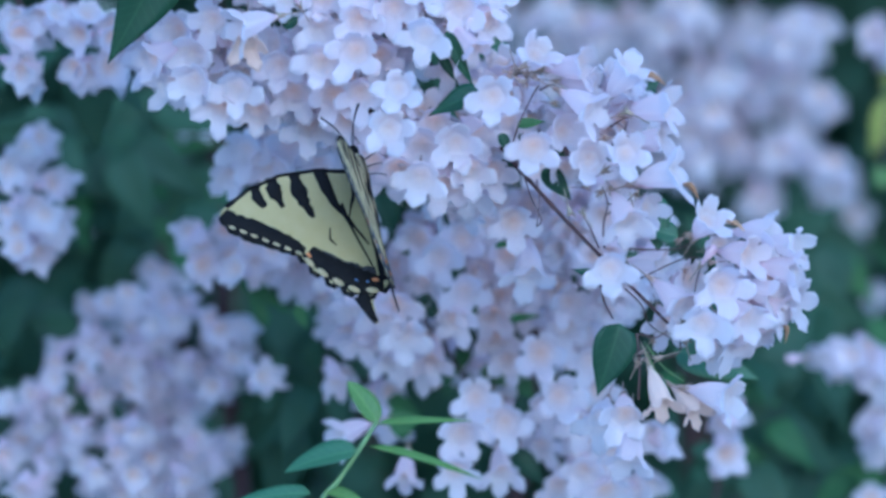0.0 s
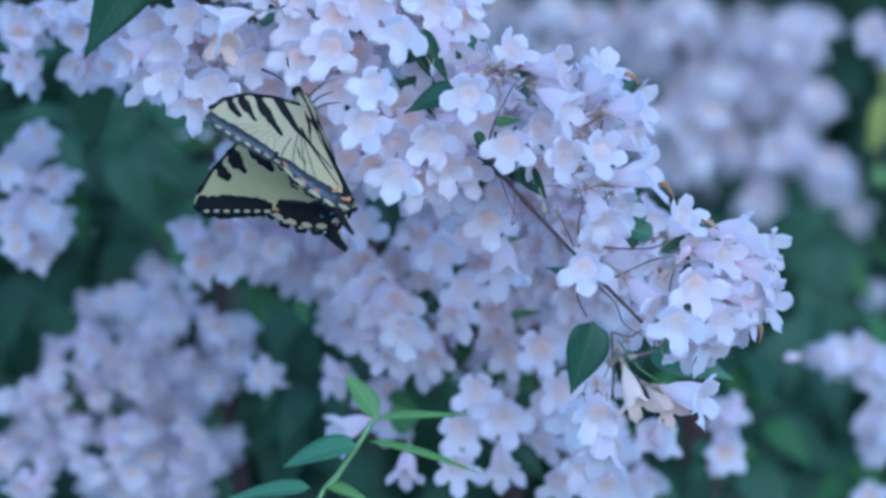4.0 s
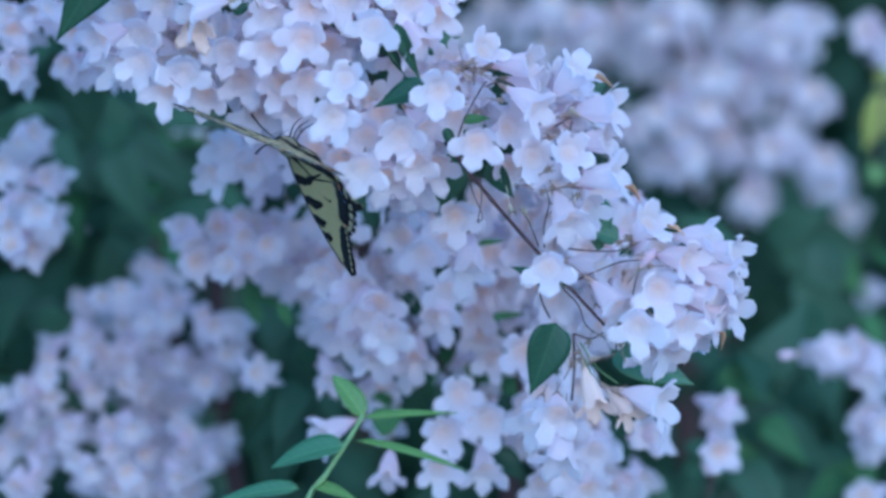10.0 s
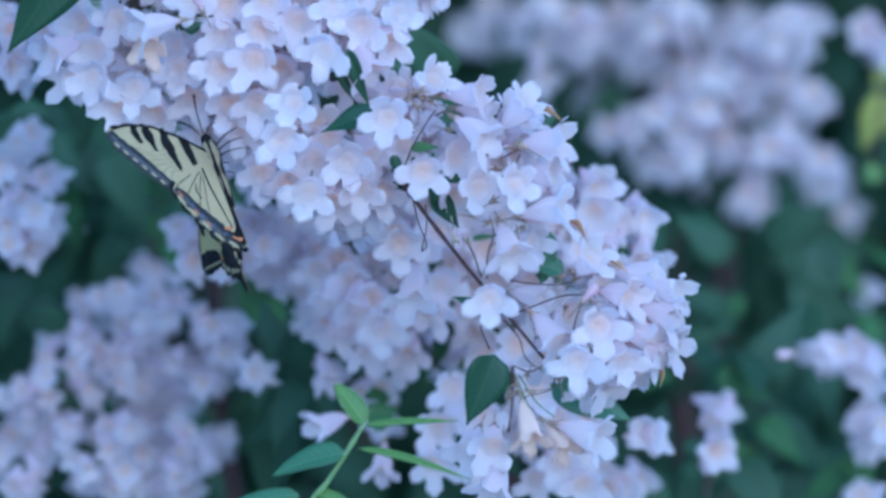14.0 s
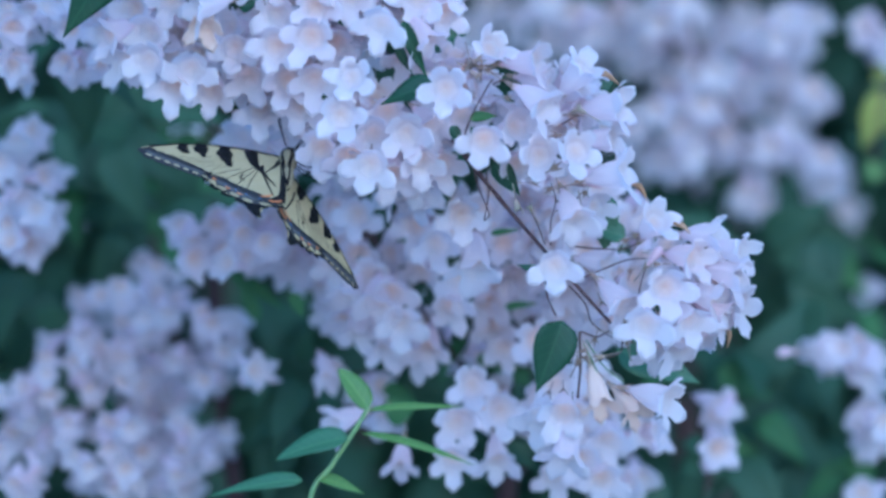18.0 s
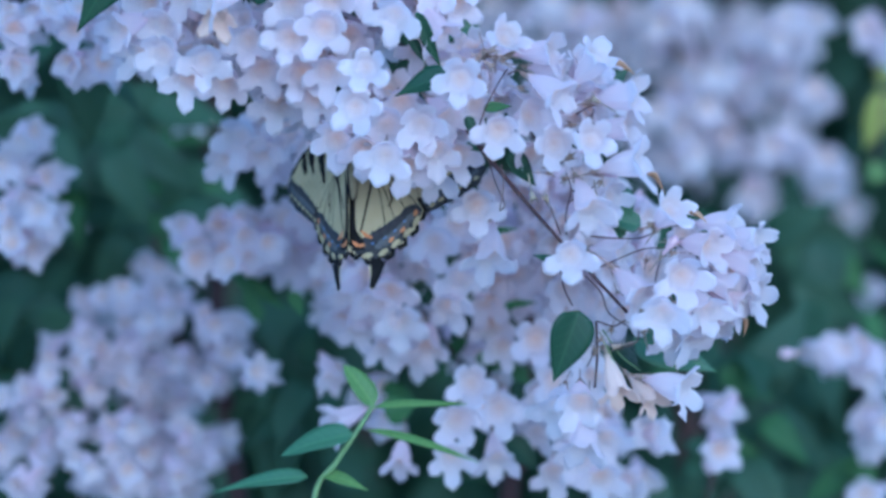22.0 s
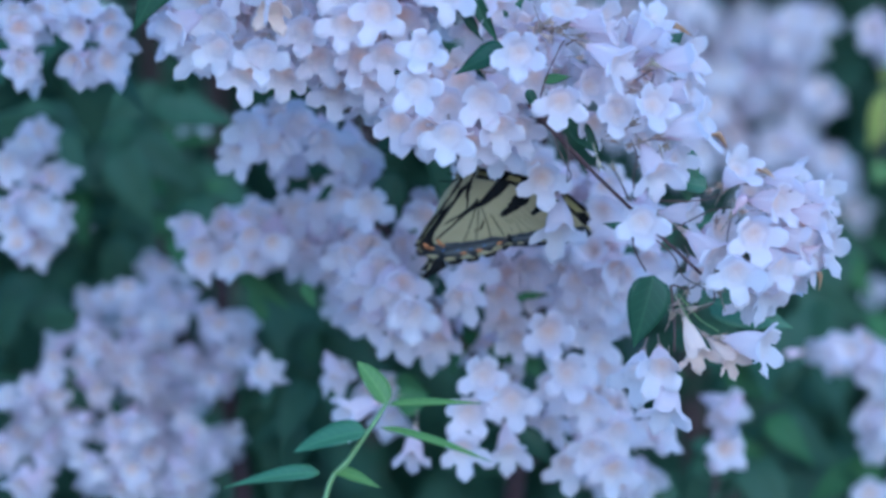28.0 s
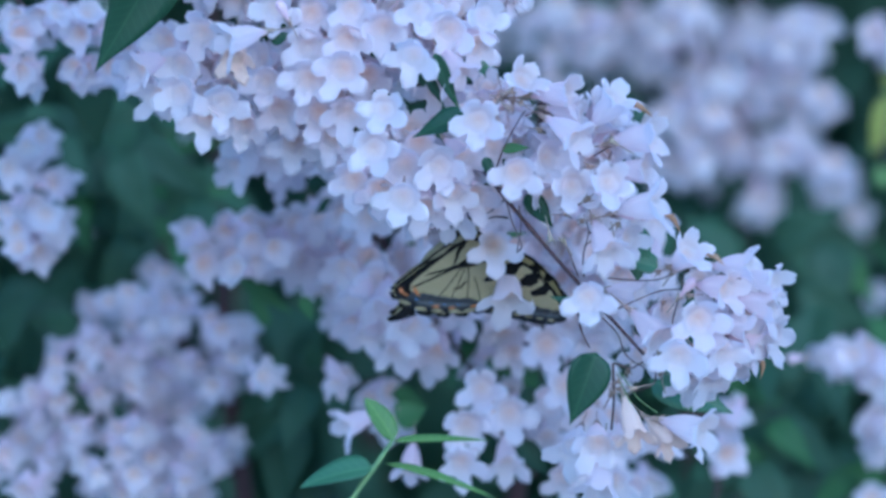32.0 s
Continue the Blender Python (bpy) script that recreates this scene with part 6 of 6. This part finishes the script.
    # the sprays behind it
    walk(middle, [
        (0, pose(-0.0326, 2.08, 1.5037, 0, 0, 0)),
        (0.5, pose(-0.031, 2.08, 1.5037, 0, 0, 0)),
        (1, pose(-0.0306, 2.08, 1.506, 0, 0, 0)),
        (1.5, pose(-0.0307, 2.08, 1.5065, 0, 0, 0)),
        (2, pose(-0.0303, 2.08, 1.5058, 0, 0, 0)),
        (2.5, pose(-0.0289, 2.08, 1.5062, 0, 0, 0)),
        (3, pose(-0.0315, 2.08, 1.505, 0, 0, 0)),
        (3.5, pose(-0.0317, 2.08, 1.5045, 0, 0, 0)),
        (4, pose(-0.0318, 2.08, 1.5047, 0, 0, 0)),
        (4.5, pose(-0.0319, 2.08, 1.5049, 0, 0, 0)),
        (5, pose(-0.0319, 2.08, 1.5052, 0, 0, 0)),
        (5.5, pose(-0.032, 2.08, 1.5054, 0, 0, 0)),
        (6, pose(-0.0321, 2.08, 1.5053, 0, 0, 0)),
        (6.5, pose(-0.032, 2.08, 1.506, 0, 0, 0)),
        (7, pose(-0.0323, 2.08, 1.5052, 0, 0, 0)),
        (7.5, pose(-0.032, 2.08, 1.5053, 0, 0, 0)),
        (8, pose(-0.0332, 2.08, 1.5046, 0, 0, 0)),
        (8.5, pose(-0.0345, 2.08, 1.5033, 0, 0, 0)),
        (9, pose(-0.0346, 2.08, 1.5033, 0, 0, 0)),
        (9.5, pose(-0.0365, 2.08, 1.5036, 0, 0, 0)),
        (10, pose(-0.0362, 2.08, 1.5031, 0, 0, 0)),
        (10.5, pose(-0.0373, 2.08, 1.5028, 0, 0, 0)),
        (11, pose(-0.038, 2.08, 1.5028, 0, 0, 0)),
        (11.5, pose(-0.036, 2.08, 1.5019, 0, 0, 0)),
        (12, pose(-0.0386, 2.08, 1.5027, 0, 0, 0)),
        (12.5, pose(-0.0436, 2.08, 1.5007, 0, 0, 0)),
        (13, pose(-0.0476, 2.08, 1.4987, 0, 0, 0)),
        (13.5, pose(-0.0446, 2.08, 1.5013, 0, 0, 0)),
        (14, pose(-0.0376, 2.08, 1.5047, 0, 0, 0)),
        (14.5, pose(-0.0356, 2.08, 1.5047, 0, 0, 0)),
        (15, pose(-0.0343, 2.08, 1.5052, 0, 0, 0)),
        (15.5, pose(-0.033, 2.08, 1.5057, 0, 0, 0)),
        (16, pose(-0.0317, 2.08, 1.5063, 0, 0, 0)),
        (16.5, pose(-0.0304, 2.08, 1.5068, 0, 0, 0)),
        (17, pose(-0.0306, 2.08, 1.5063, 0, 0, 0)),
        (17.5, pose(-0.0305, 2.08, 1.5057, 0, 0, 0)),
        (18, pose(-0.031, 2.08, 1.5059, 0, 0, 0)),
        (18.5, pose(-0.0301, 2.08, 1.5064, 0, 0, 0)),
        (19, pose(-0.0305, 2.08, 1.5069, 0, 0, 0)),
        (19.5, pose(-0.031, 2.08, 1.507, 0, 0, 0)),
        (20, pose(-0.0309, 2.08, 1.5063, 0, 0, 0)),
        (20.5, pose(-0.0317, 2.08, 1.506, 0, 0, 0)),
        (21, pose(-0.0314, 2.08, 1.5059, 0, 0, 0)),
        (21.5, pose(-0.0322, 2.08, 1.5062, 0, 0, 0)),
        (22, pose(-0.0322, 2.08, 1.5068, 0, 0, 0)),
        (22.5, pose(-0.032, 2.08, 1.5062, 0, 0, 0)),
        (23, pose(-0.0325, 2.08, 1.506, 0, 0, 0)),
        (23.5, pose(-0.0325, 2.08, 1.5062, 0, 0, 0)),
        (24, pose(-0.0315, 2.08, 1.5068, 0, 0, 0)),
        (24.5, pose(-0.0316, 2.08, 1.5066, 0, 0, 0)),
        (25, pose(-0.0324, 2.08, 1.5063, 0, 0, 0)),
        (25.5, pose(-0.0322, 2.08, 1.506, 0, 0, 0)),
        (26, pose(-0.0317, 2.08, 1.5063, 0, 0, 0)),
        (26.5, pose(-0.0312, 2.08, 1.5067, 0, 0, 0)),
        (27, pose(-0.0306, 2.08, 1.507, 0, 0, 0)),
        (27.5, pose(-0.0301, 2.08, 1.5073, 0, 0, 0)),
        (28, pose(-0.0295, 2.08, 1.5096, 0, 0, 0)),
        (28.5, pose(-0.029, 2.08, 1.5097, 0, 0, 0)),
        (29, pose(-0.0292, 2.08, 1.5102, 0, 0, 0)),
        (29.5, pose(-0.0276, 2.08, 1.512, 0, 0, 0)),
        (30, pose(-0.0255, 2.08, 1.5123, 0, 0, 0)),
        (30.5, pose(-0.0279, 2.08, 1.5097, 0, 0, 0)),
        (31, pose(-0.0275, 2.08, 1.5084, 0, 0, 0)),
        (31.5, pose(-0.0299, 2.08, 1.5072, 0, 0, 0)),
        (32, pose(-0.0309, 2.08, 1.5067, 0, 0, 0)),
    ])
    # the young shoot
    walk(shoot, [
        (0, pose(-0.0414, 1.93, 1.3116, 0, 0, 0)),
        (3, pose(-0.0412, 1.93, 1.3125, 0, -0.1, 0)),
        (6, pose(-0.0417, 1.93, 1.313, 0, -0.25, 0)),
        (9, pose(-0.0428, 1.93, 1.3119, 0, -0.9, 0)),
        (11, pose(-0.0433, 1.93, 1.3121, 0, -1.25, 0)),
        (12, pose(-0.0431, 1.93, 1.3092, 0, -1.4, 0)),
        (13, pose(-0.042, 1.93, 1.3073, 0, -1.1, 0)),
        (14, pose(-0.042, 1.93, 1.3093, 0, -1, 0)),
        (14.5, pose(-0.0412, 1.93, 1.3114, 0, -0.6, 0)),
        (17, pose(-0.0419, 1.93, 1.3119, 0, -0.75, 0)),
        (19, pose(-0.0405, 1.93, 1.3152, 0, -0.4, 0)),
        (23, pose(-0.0406, 1.93, 1.3152, 0, -0.25, 0)),
        (25, pose(-0.0411, 1.93, 1.3137, 0, -0.25, 0)),
        (27.5, pose(-0.04, 1.93, 1.3121, 0, 0.25, 0)),
        (28, pose(-0.0382, 1.93, 1.3163, 0, 0.75, 0)),
        (29, pose(-0.0388, 1.93, 1.3186, 0, 0.6, 0)),
        (29.5, pose(-0.0393, 1.93, 1.3181, 0, 0.5, 0)),
        (30, pose(-0.0403, 1.93, 1.3141, 0, 0.25, 0)),
        (30.5, pose(-0.0407, 1.93, 1.3101, 0, 0.25, 0)),
        (31, pose(-0.0398, 1.93, 1.3089, 0, 0.5, 0)),
        (31.5, pose(-0.037, 1.93, 1.3038, 0, 1.25, 0)),
        (32, pose(-0.037, 1.93, 1.3062, 0, 1.25, 0)),
    ])
    # the butterfly, clinging to the sway of the branch
    walk(flier, [
        (0, pose(-0.0272, 1.985, 1.4222, 76.72, -19.26, -13.52)),
        (0.5, pose(-0.038, 1.985, 1.4178, 69.2, -22.1, -22.84)),
        (1, pose(-0.0264, 1.985, 1.4182, 70.68, -20.57, -7.31)),
        (1.5, pose(-0.0388, 1.985, 1.4202, 73.56, -26.72, 0.41)),
        (2, pose(-0.0466, 1.985, 1.432, 74.24, -33.69, -11.65)),
        (2.5, pose(-0.0405, 1.985, 1.4423, 90.96, -33.07, -14.95)),
        (3, pose(-0.0497, 1.985, 1.4384, 70.69, -34.27, -27.23)),
        (3.5, pose(-0.0457, 1.9858, 1.4441, 87.97, -31.51, -43.29)),
        (4, pose(-0.0443, 1.9867, 1.4431, 86.74, -35.59, -41.91)),
        (4.5, pose(-0.0422, 1.9875, 1.4394, 83.64, -44.87, -38.28)),
        (5, pose(-0.0402, 1.9883, 1.4356, 78.92, -53.94, -33.02)),
        (5.5, pose(-0.0388, 1.9892, 1.4346, 75.73, -57.74, -29.61)),
        (6, pose(-0.0481, 1.99, 1.4331, 109.73, -50.67, -73.06)),
        (6.5, pose(-0.0466, 1.9888, 1.4383, 83.96, -57.98, -45.48)),
        (7, pose(-0.0541, 1.9875, 1.4363, 97.31, -54.04, -46.82)),
        (7.5, pose(-0.0511, 1.9863, 1.4394, 91.11, -37.73, -50.94)),
        (8, pose(-0.0584, 1.985, 1.4443, 99.81, -35.28, -81.79)),
        (8.5, pose(-0.0552, 1.985, 1.4345, 128.08, -45.08, -88.1)),
        (9, pose(-0.051, 1.985, 1.4305, 134.96, -64.68, -124.41)),
        (9.5, pose(-0.0528, 1.985, 1.4308, 130.04, -66.15, -120.01)),
        (10, pose(-0.0476, 1.985, 1.4321, 132.54, -70, -106.88)),
        (10.5, pose(-0.0485, 1.985, 1.4341, 70.26, -65.22, -22.52)),
        (11, pose(-0.0516, 1.985, 1.4333, 54.89, -64.24, -18.96)),
        (11.5, pose(-0.0495, 1.985, 1.4301, 45.71, -50.3, -8.91)),
        (12, pose(-0.0597, 1.985, 1.432, 56.62, -63.28, -33.77)),
        (12.5, pose(-0.0805, 1.9863, 1.4274, 74.49, -72.49, -46.05)),
        (13, pose(-0.082, 1.9875, 1.4218, 114.31, -71.95, -100.45)),
        (13.5, pose(-0.0896, 1.9888, 1.4181, 86.72, -52.24, -67.06)),
        (14, pose(-0.0736, 1.99, 1.4267, 87.83, -40.75, -60.18)),
        (14.5, pose(-0.069, 1.9917, 1.4224, 100.45, -61.26, -63.4)),
        (15, pose(-0.0638, 1.9933, 1.4243, 100.12, -64.54, -69)),
        (15.5, pose(-0.0586, 1.995, 1.4253, 100.01, -72.15, -83.68)),
        (16, pose(-0.0533, 1.9967, 1.426, 114.67, -80.54, -116.2)),
        (16.5, pose(-0.048, 1.9983, 1.427, 163.95, -82.96, 179.96)),
        (17, pose(-0.0482, 2, 1.426, -176.77, -81.72, 154.81)),
        (17.5, pose(-0.0481, 2.0033, 1.428, 118.18, -77.05, -130.27)),
        (18, pose(-0.0499, 2.0067, 1.4261, 103.23, -65.84, -105.41)),
        (18.5, pose(-0.0404, 2.01, 1.431, 121.64, -47.69, -118.41)),
        (19, pose(-0.0417, 2.0133, 1.4261, 151.62, -46.85, -139.51)),
        (19.5, pose(-0.0353, 2.0167, 1.4236, 153.62, -46.12, -159.99)),
        (20, pose(-0.0299, 2.02, 1.4248, 155.46, -43.67, 179.69)),
        (20.5, pose(-0.0366, 2.0205, 1.4321, 108.66, -29.67, -144.61)),
        (21, pose(-0.0282, 2.021, 1.4322, 108.2, -24.82, -158.36)),
        (21.5, pose(-0.034, 2.0215, 1.4315, 98.94, -19.82, -149.37)),
        (22, pose(-0.0293, 2.022, 1.4337, 102.73, -5.61, -154.22)),
        (22.5, pose(-0.0244, 2.0225, 1.4308, 93.08, -18.57, -161.68)),
        (23, pose(-0.0252, 2.023, 1.4251, 121.12, -30.3, 176.56)),
        (23.5, pose(-0.0259, 2.0235, 1.4287, 107.17, -13.86, 161.46)),
        (24, pose(-0.0198, 2.024, 1.4313, 106.11, -13.44, 154.19)),
        (24.5, pose(-0.0293, 2.0245, 1.4215, 138.9, -17.83, 146.49)),
        (25, pose(-0.0201, 2.025, 1.4243, 126.03, -21.87, 140.51)),
        (25.5, pose(-0.0261, 2.0258, 1.418, 130.86, -21.13, 133.26)),
        (26, pose(-0.0175, 2.0267, 1.4183, 126.23, -24.22, 130.11)),
        (26.5, pose(-0.0041, 2.0275, 1.417, 116.95, -32.81, 123.61)),
        (27, pose(0.0095, 2.0283, 1.416, 107.69, -42.34, 118.53)),
        (27.5, pose(0.0184, 2.0292, 1.4168, 102.74, -46.57, 117.32)),
        (28, pose(0.0069, 2.03, 1.4222, 109.73, -48.57, 96.18)),
        (28.5, pose(0.0221, 2.0294, 1.422, 101.59, -48.23, 114.82)),
        (29, pose(0.0088, 2.0287, 1.4203, 125.66, -44.35, 74.48)),
        (29.5, pose(0.0116, 2.0281, 1.4184, 141.66, -38.78, 68.81)),
        (30, pose(0.0174, 2.0275, 1.4179, 135.56, -38.21, 66.72)),
        (30.5, pose(0.0192, 2.0269, 1.4143, 141.81, -46, 73.69)),
        (31, pose(0.0203, 2.0263, 1.4128, 143.99, -37.82, 59.94)),
        (31.5, pose(0.0136, 2.0256, 1.4063, 139.73, -41.28, 68.66)),
        (32, pose(0.0049, 2.025, 1.4042, 137.22, -43.78, 76.33)),
    ])
    # the wings, turning on their hinges: those of one side, then of the other
    def beat(wing, side, turn):
        return pose(side * 0.0015, 0.003, wing.location.z, 0, turn, 0)

    for w in [wing for wing, side in wings if side > 0]:
        walk(w, [
            (0, beat(w, 1, -83)),
            (0.5, beat(w, 1, -92)),
            (1, beat(w, 1, -88)),
            (1.5, beat(w, 1, -85)),
            (2, beat(w, 1, -90.4)),
            (2.5, beat(w, 1, -71.6)),
            (3, beat(w, 1, -90.9)),
            (3.5, beat(w, 1, -92.4)),
            (4, beat(w, 1, -91.7)),
            (4.5, beat(w, 1, -90.1)),
            (5, beat(w, 1, -88.6)),
            (5.5, beat(w, 1, -87.9)),
            (6, beat(w, 1, -95.4)),
            (6.5, beat(w, 1, -89.9)),
            (7, beat(w, 1, -91.8)),
            (7.5, beat(w, 1, -90.2)),
            (8, beat(w, 1, -93.5)),
            (8.5, beat(w, 1, -51.4)),
            (9, beat(w, 1, -54.1)),
            (9.5, beat(w, 1, -56.3)),
            (10, beat(w, 1, -58.5)),
            (10.5, beat(w, 1, -82.9)),
            (11, beat(w, 1, -91.4)),
            (11.5, beat(w, 1, -89.7)),
            (12, beat(w, 1, -86.9)),
            (12.5, beat(w, 1, -58)),
            (13, beat(w, 1, -68.2)),
            (13.5, beat(w, 1, -75.2)),
            (14, beat(w, 1, -71.8)),
            (14.5, beat(w, 1, -67.6)),
            (15, beat(w, 1, -69.3)),
            (15.5, beat(w, 1, -73.4)),
            (16, beat(w, 1, -78.2)),
            (16.5, beat(w, 1, -82.3)),
            (17, beat(w, 1, -84)),
            (17.5, beat(w, 1, -80.5)),
            (18, beat(w, 1, -76.9)),
            (18.5, beat(w, 1, -61.2)),
            (19, beat(w, 1, -40.6)),
            (19.5, beat(w, 1, -55.6)),
            (20, beat(w, 1, -70.6)),
            (20.5, beat(w, 1, -88.1)),
            (21, beat(w, 1, -83.9)),
            (21.5, beat(w, 1, -89.9)),
            (22, beat(w, 1, -90.9)),
            (22.5, beat(w, 1, -83.9)),
            (23, beat(w, 1, -40.1)),
            (23.5, beat(w, 1, -46.5)),
            (24, beat(w, 1, -39.2)),
            (24.5, beat(w, 1, -24.6)),
            (25, beat(w, 1, -23.9)),
            (25.5, beat(w, 1, -15.7)),
            (26, beat(w, 1, -26.8)),
            (26.5, beat(w, 1, -51.2)),
            (27, beat(w, 1, -75.5)),
            (27.5, beat(w, 1, -86.6)),
            (28, beat(w, 1, -92.5)),
            (28.5, beat(w, 1, -84.4)),
            (29, beat(w, 1, -92.6)),
            (29.5, beat(w, 1, -90.9)),
            (30, beat(w, 1, -91.4)),
            (30.5, beat(w, 1, -87.4)),
            (31, beat(w, 1, -93.2)),
            (31.5, beat(w, 1, -89.9)),
            (32, beat(w, 1, -86.6)),
        ])
    for w in [wing for wing, side in wings if side < 0]:
        walk(w, [
            (0, beat(w, -1, 28.4)),
            (0.5, beat(w, -1, 42.5)),
            (1, beat(w, -1, 31.1)),
            (1.5, beat(w, -1, 22.7)),
            (2, beat(w, -1, 24.2)),
            (2.5, beat(w, -1, -5)),
            (3, beat(w, -1, -7)),
            (3.5, beat(w, -1, 4.3)),
            (4, beat(w, -1, 18.3)),
            (4.5, beat(w, -1, 48.9)),
            (5, beat(w, -1, 79.6)),
            (5.5, beat(w, -1, 93.5)),
            (6, beat(w, -1, 88.3)),
            (6.5, beat(w, -1, 92.2)),
            (7, beat(w, -1, 91.5)),
            (7.5, beat(w, -1, 92.2)),
            (8, beat(w, -1, 83.8)),
            (8.5, beat(w, -1, -14.3)),
            (9, beat(w, -1, -19.7)),
            (9.5, beat(w, -1, 2.4)),
            (10, beat(w, -1, -18.9)),
            (10.5, beat(w, -1, -28.9)),
            (11, beat(w, -1, -21.7)),
            (11.5, beat(w, -1, -16.3)),
            (12, beat(w, -1, 22.1)),
            (12.5, beat(w, -1, -2.2)),
            (13, beat(w, -1, -5.7)),
            (13.5, beat(w, -1, -8.5)),
            (14, beat(w, -1, -17.3)),
            (14.5, beat(w, -1, -30.1)),
            (15, beat(w, -1, -28.7)),
            (15.5, beat(w, -1, -25.2)),
            (16, beat(w, -1, -21)),
            (16.5, beat(w, -1, -17.4)),
            (17, beat(w, -1, -16)),
            (17.5, beat(w, -1, -20.3)),
            (18, beat(w, -1, -24.7)),
            (18.5, beat(w, -1, -31.8)),
            (19, beat(w, -1, -4.7)),
            (19.5, beat(w, -1, -19.8)),
            (20, beat(w, -1, -34.9)),
            (20.5, beat(w, -1, -23.6)),
            (21, beat(w, -1, -31.9)),
            (21.5, beat(w, -1, -6.5)),
            (22, beat(w, -1, -4.1)),
            (22.5, beat(w, -1, 20.6)),
            (23, beat(w, -1, -7.2)),
            (23.5, beat(w, -1, -23)),
            (24, beat(w, -1, -2.9)),
            (24.5, beat(w, -1, 20.6)),
            (25, beat(w, -1, 26.7)),
            (25.5, beat(w, -1, 40.1)),
            (26, beat(w, -1, 48)),
            (26.5, beat(w, -1, 65.4)),
            (27, beat(w, -1, 82.7)),
            (27.5, beat(w, -1, 90.6)),
            (28, beat(w, -1, 82.8)),
            (28.5, beat(w, -1, 93.5)),
            (29, beat(w, -1, 86.9)),
            (29.5, beat(w, -1, 87.8)),
            (30, beat(w, -1, 86.9)),
            (30.5, beat(w, -1, 91.6)),
            (31, beat(w, -1, 82.7)),
            (31.5, beat(w, -1, 86.6)),
            (32, beat(w, -1, 90.6)),
        ])


motions()
